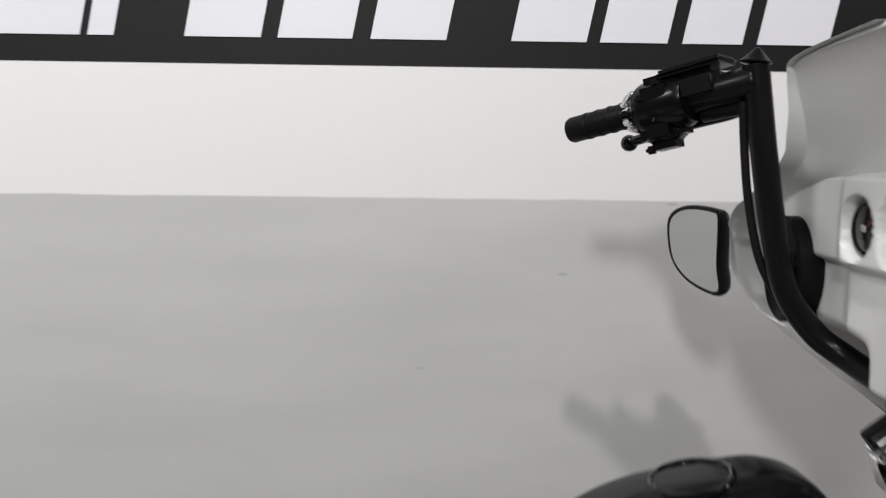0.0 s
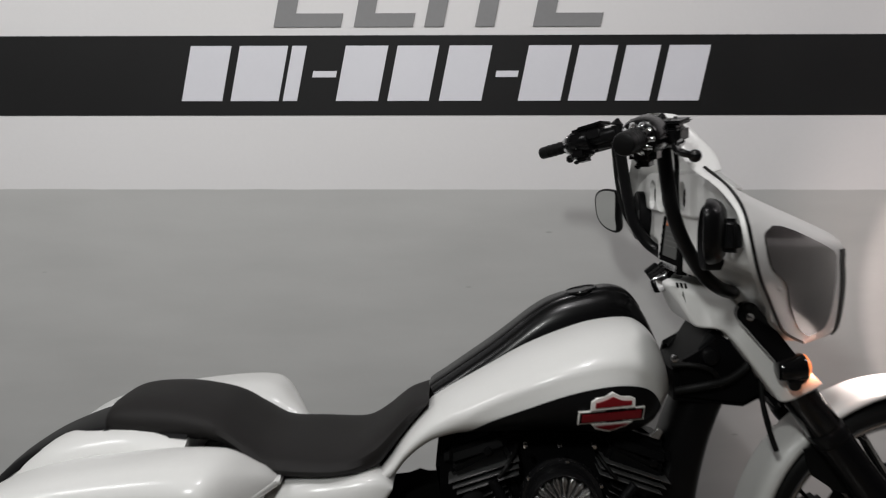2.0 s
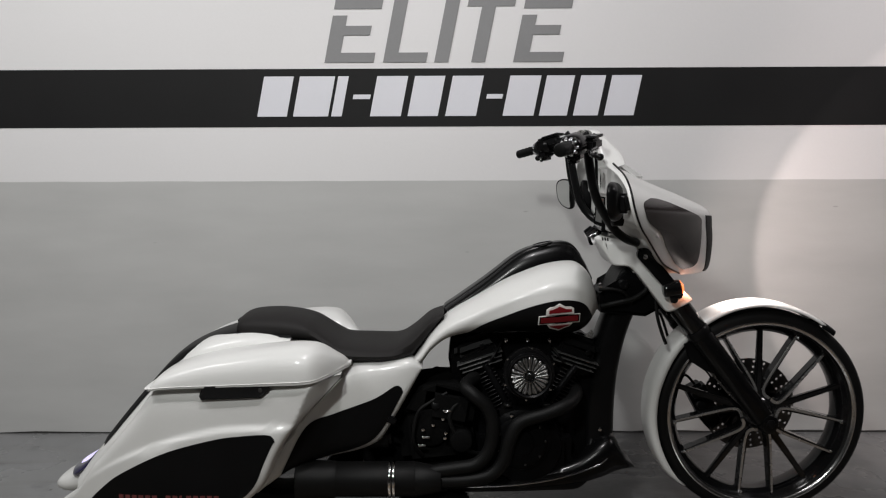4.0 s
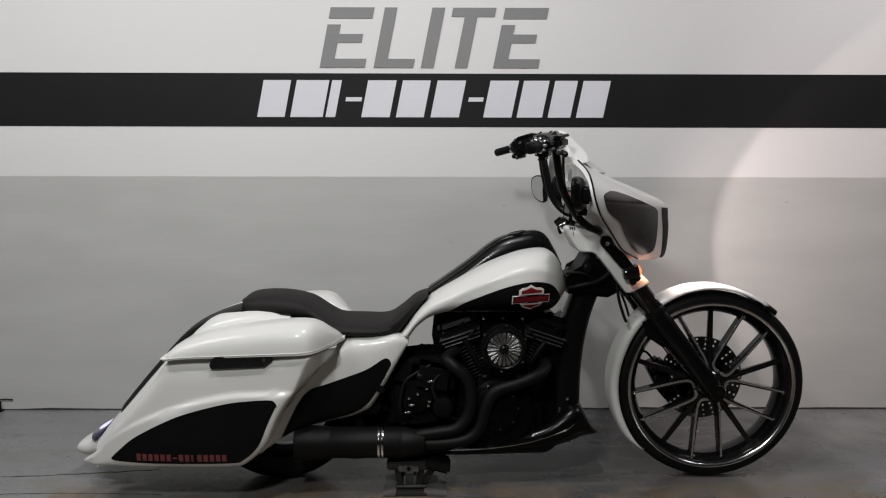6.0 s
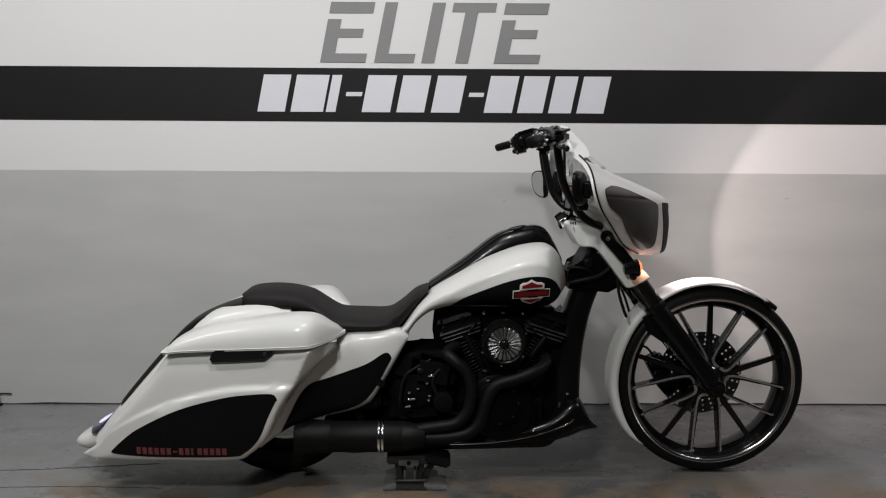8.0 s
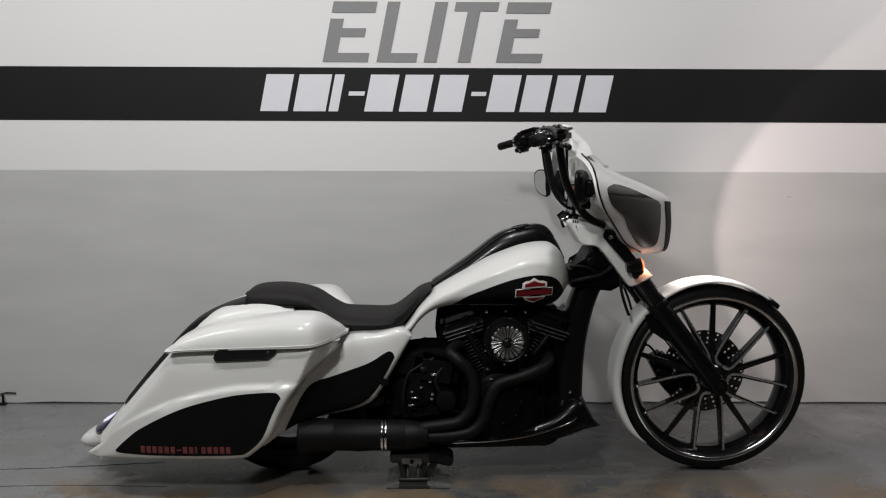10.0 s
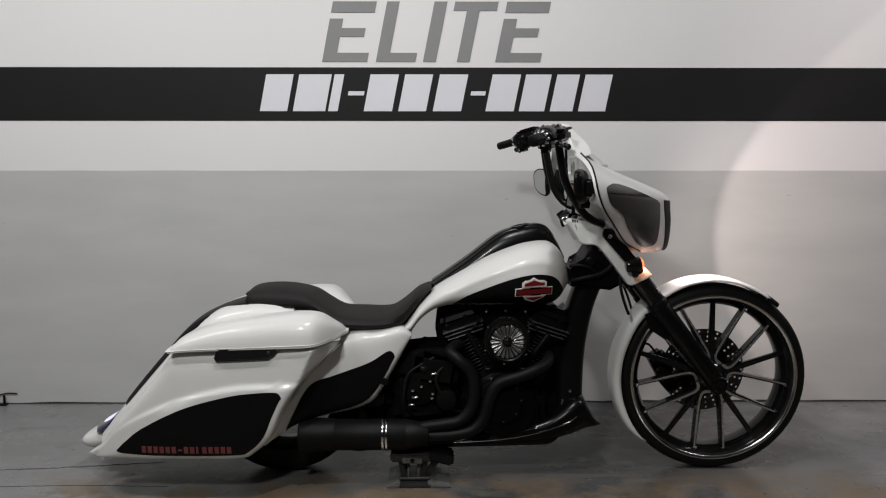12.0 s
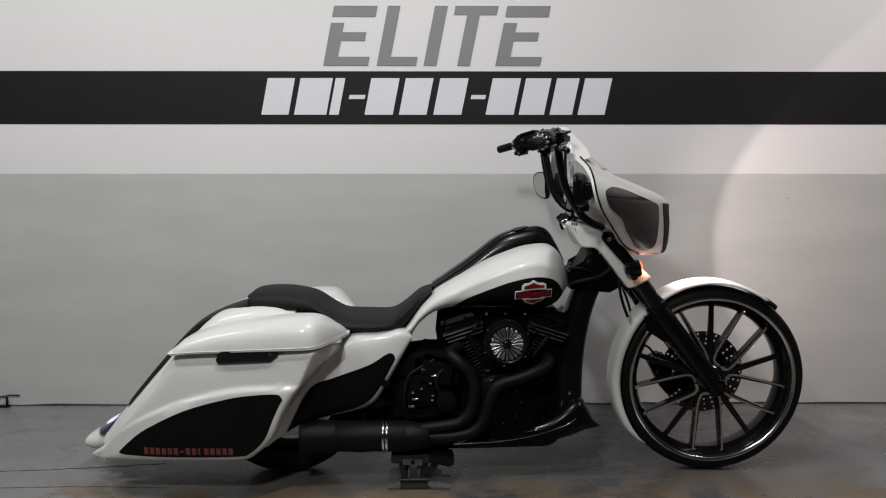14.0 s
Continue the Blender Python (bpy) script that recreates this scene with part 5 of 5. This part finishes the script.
for k in range(4):
    own = rod((0.034 - 0.022 * k, 0.070, 0.004), (0.034 - 0.022 * k, 0.070, 0.010), 0.006, seg=12)
    own.transform(RAD)
    part("knob", own, MATT, radio)
for s in (-1, 1):
    m = Matrix.Translation((-0.601, 0.298 if s > 0 else -0.295, 1.176 if s > 0 else 1.165)) @ Matrix.Diagonal((0.92, 0.72 if s > 0 else 0.50, 0.95, 1)) @ Matrix.Rotation(radians(-90), 4, "Y")
    own = lathe([(0.001, -0.012), (0.03, -0.008), (0.058, 0.006), (0.064, 0.010), (0.069, 0.006), (0.069, -0.03), (0.001, -0.03)], (0, 0, 0), 48, "z")
    own.transform(m)
    spk = part("speaker", own, INLAY, inner, "black round speaker")
    own = lathe([(0.001, 0.002), (0.016, 0.0), (0.022, -0.008)], (0, 0, 0), 28, "z")
    own.transform(m)
    part("dust_cap", own, SATIN, spk)

bm = bmesh.new()
rows = []
for i in range(13):
    row = []
    for k in range(33):
        u = -1 + 2 * k / 32
        f = i / 12
        row.append(bm.verts.new((-0.447 - 0.118 * f - 0.060 * u * u * (1 - 0.4 * f), 0.178 * u, 1.256 + 0.086 * f - 0.018 * u * u * f)))
    rows.append(row)
grid_faces(bm, rows)
screen = part("windscreen", bm, ACRYLIC, fairing, "low milky white windscreen")
mod = screen.modifiers.new("thickness", "SOLIDIFY")
mod.thickness, mod.offset = 0.004, 0

# neck cover below the dash, with the ignition switch
def nacelle():
    """Narrow at the ignition switch, wider down to the fork's plates, with soft shoulders."""
    side = [(-0.612, 1.030), (-0.606, 1.042), (-0.588, 1.046), (-0.54, 1.038), (-0.49, 1.032), (-0.44, 0.985), (-0.37, 0.905), (-0.300, 0.842), (-0.296, 0.822), (-0.369, 0.786), (-0.398, 0.810), (-0.444, 0.870), (-0.492, 0.930), (-0.515, 0.944), (-0.546, 0.944), (-0.564, 0.952), (-0.588, 0.992)]
    edge = np.array([tuple(q) for q in cr(side, 4, True)])
    ahead = np.roll(edge, -2, 0) - np.roll(edge, 2, 0)
    inward = np.stack([ahead[:, 1], -ahead[:, 0]], 1)
    inward /= np.linalg.norm(inward, axis=1)[:, None]
    for _ in range(6):
        inward = (np.roll(inward, 1, 0) + inward + np.roll(inward, -1, 0)) / 3
    width = fn([(-0.63, 0.056), (-0.60, 0.074), (-0.57, 0.092), (-0.53, 0.114), (-0.49, 0.134), (-0.45, 0.146), (-0.29, 0.150)])
    bm = bmesh.new()
    rows = []
    turns = [math.pi / 2 * k / 7 for k in range(8)]
    for s, order in ((-1, turns[::-1]), (1, turns)):
        for t in order:
            row = []
            for (x, z), n in zip(edge, inward):
                r = 0.009 + 0.020 * smoothstep(0.975, 1.04, z)
                px, pz = (x, z) + n * r * (1 - math.cos(t))
                row.append(bm.verts.new((px, s * (0.14 - r * 1.15 * (1 - math.sin(t))), pz)))
            rows.append(row)
    grid_faces(bm, rows, True)
    bm.faces.new(rows[0][::-1])
    bm.faces.new(rows[-1])
    bmesh.ops.recalc_face_normals(bm, faces=bm.faces)
    for k in range(31):
        bmesh.ops.bisect_plane(bm, geom=bm.verts[:] + bm.edges[:] + bm.faces[:], plane_co=(-0.605 + 0.01 * k, 0, 0), plane_no=(1, 0, 0))
    for v in bm.verts:
        v.co.y = math.copysign(width(v.co.x) - 0.14 + abs(v.co.y), v.co.y)
    return bm


cover_ob = part("fork_cover", nacelle(), WHITE, bike, "white fork cover below the fairing", 85)
own = rod((-0.588, 0.026, 1.026), (-0.608, 0.026, 1.056), 0.042, 0.036, seg=28, bevel=0.006)
block(Matrix.Translation((-0.612, 0.026, 1.060)) @ Matrix.Rotation(radians(-38), 4, "Y"), 0.062, 0.030, 0.022, 0.006, own)
key = part("ignition_switch", own, CHROME, cover_ob, "bright metal ignition switch")
part("switch_slot", block(Matrix.Translation((-0.628, 0.030, 1.062)) @ Matrix.Rotation(radians(-38), 4, "Y"), 0.034, 0.014, 0.016, 0.002), INLAY, key)
for k in range(3):
    part("vent_slot", block(pose(-0.594 + 0.0085 * k, -0.0715 - 0.003 * k, 1.0378 - 0.0006 * k, 38, -8, -8), 0.0050, 0.015, 0.005, 0.001), INLAY, cover_ob)

# fork bracket with the turn signal
def bracket():
    bm = bmesh.new()
    a, b = Vector((-0.470, 0, 0.992)), Vector((-0.352, 0, 0.855))
    d = (b - a).normalized()
    nrm = Vector((d.z, 0, -d.x))
    out = []
    for k in range(13):
        t = math.pi / 2 + math.pi * k / 12
        out.append(a + (d * math.cos(t) + nrm * math.sin(t)) * 0.024)
    for k in range(9):
        t = -math.pi / 2 + math.pi * k / 8
        out.append(b + (d * math.cos(t) + nrm * math.sin(t)) * 0.020)
    return prism([(p.x, p.z) for p in out], -0.178, -0.152, 0.004)


mirrored("fork_bracket", bracket, BLACK, bike, "black bracket along the fork")
mirrored("bracket_bolt", lambda: rod((-0.468, -0.176, 0.985), (-0.468, -0.184, 0.985), 0.009, seg=18), CHROME, bike)


def signal():
    bm = rod((-0.402, -0.172, 0.868), (-0.342, -0.172, 0.876), 0.027, 0.030, seg=28, bevel=0.008)
    rod((-0.366, -0.185, 0.836), (-0.362, -0.155, 0.842), 0.014, seg=14, bm=bm)
    rod((-0.36, -0.145, 0.868), (-0.36, -0.182, 0.868), 0.010, seg=14, bm=bm)
    return bm


ts = mirrored("turn_signal", signal, BLACK, bike, "black turn signal with a lit amber lens")
for s, ob in zip((1, -1), ts):
    own = rod((-0.343, -0.172 * s, 0.878), (-0.333, -0.172 * s, 0.880), 0.024, 0.016, seg=24, bevel=0.004)
    part("amber_lens", own, AMBER, ob, "glowing amber lens")

# handlebar: each side has its own reach, the bar being turned a little to the right
SIDES = (
    ([(-0.475, -0.100, 1.026), (-0.495, -0.140, 1.032), (-0.540, -0.190, 1.050), (-0.586, -0.225, 1.085), (-0.633, -0.252, 1.150), (-0.664, -0.275, 1.215), (-0.684, -0.283, 1.31), (-0.694, -0.284, 1.392)], Vector((-0.692, -0.283, 1.376)), Vector((-0.822, -0.505, 1.338))),
    ([(-0.535, 0.08, 1.060), (-0.545, 0.17, 1.068), (-0.562, 0.225, 1.084), (-0.590, 0.245, 1.108), (-0.622, 0.250, 1.155), (-0.640, 0.248, 1.215), (-0.660, 0.242, 1.31), (-0.677, 0.240, 1.416)], Vector((-0.673, 0.239, 1.398)), Vector((-0.856, 0.404, 1.345))),
)
for path, GA, GB in SIDES:
    s = 1 if GB.y > 0 else -1
    along = lambda t, a=GA, b=GB: a + (b - a) * t
    turn = (GB - GA).to_track_quat("Z", "X").to_matrix().to_4x4()
    END = 1.0 if s > 0 else 0.90
    bar = part("handlebar", tube(path, 0.0150, 6, 20), SATIN, bike, "tall black handlebar with a mitred corner")
    part("bar_corner", rod(path[-1], Vector(path[-1]) + Vector((0.002, 0, 0.018)), 0.0175, 0.004, bevel=0.002), SATIN, bar)
    part("bar_end", rod(along(0.0), along(0.36), 0.0185, bevel=0.003), SATIN, bar)
    bm = rod(along(0.58), along(END), 0.0165 if s > 0 else 0.0205, 0.0170 if s > 0 else 0.0215, bevel=0.006)
    grip = part("grip", bm, GRIP, bike, "black rubber grip")
    for k in range(4):
        q = 0.66 + (END - 0.72) * k / 4
        r = (0.0165 if s > 0 else 0.0207) + 0.0012
        part("grip_ridge", rod(along(q), along(q + 0.022), r, bevel=0.001), GRIP, grip)
    here = Matrix.Translation(along(0.42)) @ turn
    bm = rod(along(0.31), along(0.585), 0.040 if s < 0 else 0.034, 0.038 if s < 0 else 0.033, seg=28, bevel=0.012)
    block(Matrix.Translation(along(0.46) + Vector((0.004, 0, -0.028))) @ turn, 0.050, 0.052, 0.058, 0.014, bm, segments=3)
    block(Matrix.Translation(along(0.44) + Vector((-0.006, 0, 0.012))) @ turn, 0.044, 0.058, 0.060, 0.014, bm, segments=3)
    housing = part("switch_housing", bm, CONSOLE, bike, "black switch housing with small buttons")
    for k in range(3):
        part("button", block(Matrix.Translation(along(0.38 + 0.08 * k) + Vector((-0.032, -0.010 * s, 0.020 - 0.014 * k))) @ turn, 0.010, 0.014, 0.012, 0.003), SATIN, housing)
    part("button", block(Matrix.Translation(along(0.50) + Vector((-0.004, -0.004 * s, -0.052))) @ turn, 0.010, 0.012, 0.014, 0.003), SATIN, housing)
    part("housing_screw", rod(along(0.36) + Vector((-0.030, 0, -0.020)), along(0.36) + Vector((-0.038, -0.003 * s, -0.022)), 0.0045, seg=10, bevel=0.001), STEEL, housing)
    collar = part("grip_collar", rod(along(0.57), along(0.61), 0.027, 0.024, bevel=0.003), SATIN, bike, "studded collar beside the grip")
    ring = 0.0275 if s < 0 else 0.0235
    for k in range(10):
        a = 2 * math.pi * (k + 0.5) / 10
        c = Vector((ring * math.cos(a), ring * math.sin(a), 0))
        o = c * 0.72
        reach = (GB - GA).length
        part("stud", rod(here @ (c + Vector((0, 0, reach * 0.165))), here @ (o + Vector((0, 0, reach * 0.165 + 0.016))), 0.0062, 0.0052, seg=10, bevel=0.002), CHROME, collar, "chrome stud" if k == 0 else "")
    up = Vector((0.034, 0.0, -0.002)) if s < 0 else Vector((-0.006, 0.004, 0.008))
    mid = 0.20 if s < 0 else 0.27
    bm = block(Matrix.Translation(along(mid) + up) @ turn, 0.040, 0.050, 0.075, 0.010, segments=3)
    block(Matrix.Translation(along(mid) + up + Vector((0, 0, 0.024))) @ turn, 0.009, 0.056, 0.082, 0.004, bm)
    rod(along(0.36) + Vector((0.024, 0, -0.012)), along(0.05) + Vector((0.026, 0, -0.014)), 0.015, bm=bm)
    master = part("master_cylinder", bm, SATIN, bike, "black lever mount and fluid reservoir")
    for k in (mid - 0.09, mid + 0.08):
        part("lid_screw", rod(along(k) + up + Vector((0, 0, 0.026)), along(k) + up + Vector((0, 0, 0.032)), 0.004, seg=10, bevel=0.001), STEEL, master)
    far = Vector((0.092, 0, -0.012)) if s > 0 else Vector((0.140, 0.02, -0.014))
    part("lever", tube([along(0.20) + Vector((0.038, 0.0, -0.010)), along(0.35) + Vector((0.060, 0, -0.012)), along(0.65) + Vector((0.072, 0, -0.011)), along(0.95) + Vector((0.085 if s > 0 else 0.105, 0, -0.012)), along(1.05) + far], [0.011, 0.010, 0.0085, 0.007, 0.006], 5, 12), BLACK, bike, "black hand lever with a ball end")
    part("lever_ball", lathe([(0.0005 + 0.0112 * math.sin(math.pi * k / 12), -0.0112 * math.cos(math.pi * k / 12)) for k in range(13)], along(1.05) + far, 20, "z"), BLACK, bike)
mirrored("riser", lambda: block(pose(-0.490, -0.105, 1.036, 0, 0, -35), 0.040, 0.052, 0.036, 0.010), SATIN, bike)
part("bar_cable", tube([(-0.686, 0.246, 1.375), (-0.679, 0.256, 1.33), (-0.668, 0.262, 1.26), (-0.650, 0.264, 1.19), (-0.622, 0.262, 1.14), (-0.588, 0.255, 1.10)], 0.005), RUBBER, bike)
part("bar_cable", tube([(-0.680, -0.27, 1.385), (-0.660, -0.272, 1.33), (-0.655, -0.27, 1.24), (-0.635, -0.245, 1.16), (-0.60, -0.21, 1.10)], 0.005), RUBBER, bike)

# mirrors
def mirror_outline(k):
    pts = [(-0.072, 0.028), (-0.060, 0.052), (-0.018, 0.064), (0.046, 0.062), (0.060, 0.05), (0.062, -0.02), (0.070, -0.058), (0.034, -0.060), (-0.020, -0.046), (-0.058, -0.018)]
    return [((a * 0.84 - 0.011) * k, b * k) for a, b in cr(pts, 4, True)]


def mirror_at(s):
    """Outline from its outer edge (minus) to its inner edge; the glass faces the rider."""
    face = Vector((-0.92, -s * 0.39, 0)).normalized()
    side = Vector((0, s, 0)) - face * face.dot(Vector((0, s, 0)))
    side.normalize()
    at = Vector((-0.630, -0.402, 1.182)) if s < 0 else Vector((-0.648, 0.474, 1.180))

    def ring(bm, k, out):
        return [bm.verts.new(at - side * x * k + Vector((0, 0, z * k)) + face * out) for x, z in mirror_outline(1.0)]

    bm = bmesh.new()
    rows = [ring(bm, k, o) for k, o in ((0.90, 0.003), (0.94, 0.005), (0.985, 0.004), (1.0, 0.0), (0.98, -0.008), (0.90, -0.018), (0.70, -0.027), (0.35, -0.031))]
    grid_faces(bm, rows, True)
    bm.faces.new(rows[0])
    bm.faces.new(rows[-1][::-1])
    shell = part("mirror", bm, SATIN, bike, "black-backed mirror on a short stalk")
    bm = bmesh.new()
    rows = [ring(bm, k, o) for k, o in ((0.905, 0.0025), (0.90, 0.0045))]
    grid_faces(bm, rows, True)
    bm.faces.new(rows[1])
    part("mirror_glass", bm, MIRROR, shell, "mirror glass")
    stem = block(Matrix.Translation(at + Vector((0.022, s * 0.022, -0.002))) @ Matrix.Rotation(s * radians(40), 4, "Z"), 0.062, 0.030, 0.062, 0.010, taper=0.9, segments=3)
    part("stalk", stem, SATIN, shell)


mirror_at(-1)
mirror_at(1)

# small engine fittings
for x, y, z in ((-1.235, -0.158, 0.372), (-1.20, -0.155, 0.388), (-1.155, -0.165, 0.362), (-1.158, -0.168, 0.345), (-1.165, -0.155, 0.41), (-0.60, -0.10, 0.352), (-0.925, -0.19, 0.432)):
    part("bolt", rod((x, y, z), (x, y - 0.012, z), 0.0065, seg=10, bevel=0.002), CHROME, bike, "small chrome bolt")
part("ignition_coil_bracket", prism([(-0.655, 0.690), (-0.632, 0.712), (-0.622, 0.700), (-0.632, 0.682)], -0.09, -0.08, 0.002), SILVER, bike)

for x, z in ((-1.225, 0.345), (-1.24, 0.315), (-1.15, 0.44)):
    part("chrome_fitting", rod((x - 0.012, -0.172, z), (x + 0.014, -0.174, z + 0.002), 0.006, 0.0045, seg=12, bevel=0.002), CHROME, bike, "small chrome fitting")

# jack under the frame
jack = thing("jack", (-1.235, -0.14, 0), "small worn steel scissor jack under the frame", "jack")
bm = block(pose(-1.225, -0.13, 0.006), 0.13, 0.22, 0.012, 0.003)
part("base", bm, JACKDARK, jack, "dark base plate")
part("base_plate", prism([(-1.165, 0.013), (-1.085, 0.0045), (-1.085, 0.002), (-1.165, 0.002)], -0.24, -0.10, 0.001), JACKGREY, jack, "pale worn foot plate")
part("base_plate", prism([(-1.285, 0.013), (-1.335, 0.006), (-1.335, 0.002), (-1.285, 0.002)], -0.24, -0.10, 0.001), JACKGREY, jack)
for x0, x1 in ((-1.335, -1.285), (-1.175, -1.12)):
    part("foot", prism([(x0, 0.002), (x1, 0.002), (x1 if x0 < -1.25 else x0 + 0.01, 0.016), (x1 - 0.012 if x0 < -1.25 else x0, 0.018)], -0.235, -0.03, 0.003), JACKGREY, jack)
for x in (-1.275, -1.19):
    part("arm", block(pose(x, -0.17, 0.055, 0, (-12 if x < -1.23 else 8), 0), 0.022, 0.03, 0.085, 0.004), JACKDARK, jack)
    part("arm", block(pose(x, -0.06, 0.055, 0, (-12 if x < -1.23 else 8), 0), 0.022, 0.03, 0.085, 0.004), JACKDARK, jack)
for x in (-1.252, -1.212):
    part("screw", rod((x, -0.19, 0.018), (x, -0.17, 0.095), 0.005), JACKGREY, jack)
part("cross_bar", rod((-1.29, -0.19, 0.020), (-1.165, -0.19, 0.020), 0.009), JACKDARK, jack)
part("head", block(pose(-1.240, -0.14, 0.110), 0.165, 0.14, 0.034, 0.006), JACKDARK, jack)
plate = part("plate", block(pose(-1.236, -0.213, 0.102), 0.078, 0.006, 0.024, 0.002), JACKGREY, jack, "worn grey front plate")
part("pivot", rod((-1.236, -0.214, 0.104), (-1.236, -0.222, 0.104), 0.008, seg=14), SATIN, plate)
part("pad", block(pose(-1.232, -0.10, 0.128), 0.16, 0.18, 0.012, 0.004), RUBBER, jack)
part("side_pad", block(pose(-1.122, -0.16, 0.108, 0, 14, 0), 0.10, 0.12, 0.036, 0.008), RUBBER, jack, "tilted rubber pad")
part("strut", block(pose(-1.150, -0.15, 0.068, 0, 32, 0), 0.020, 0.05, 0.10, 0.004), JACKDARK, jack)
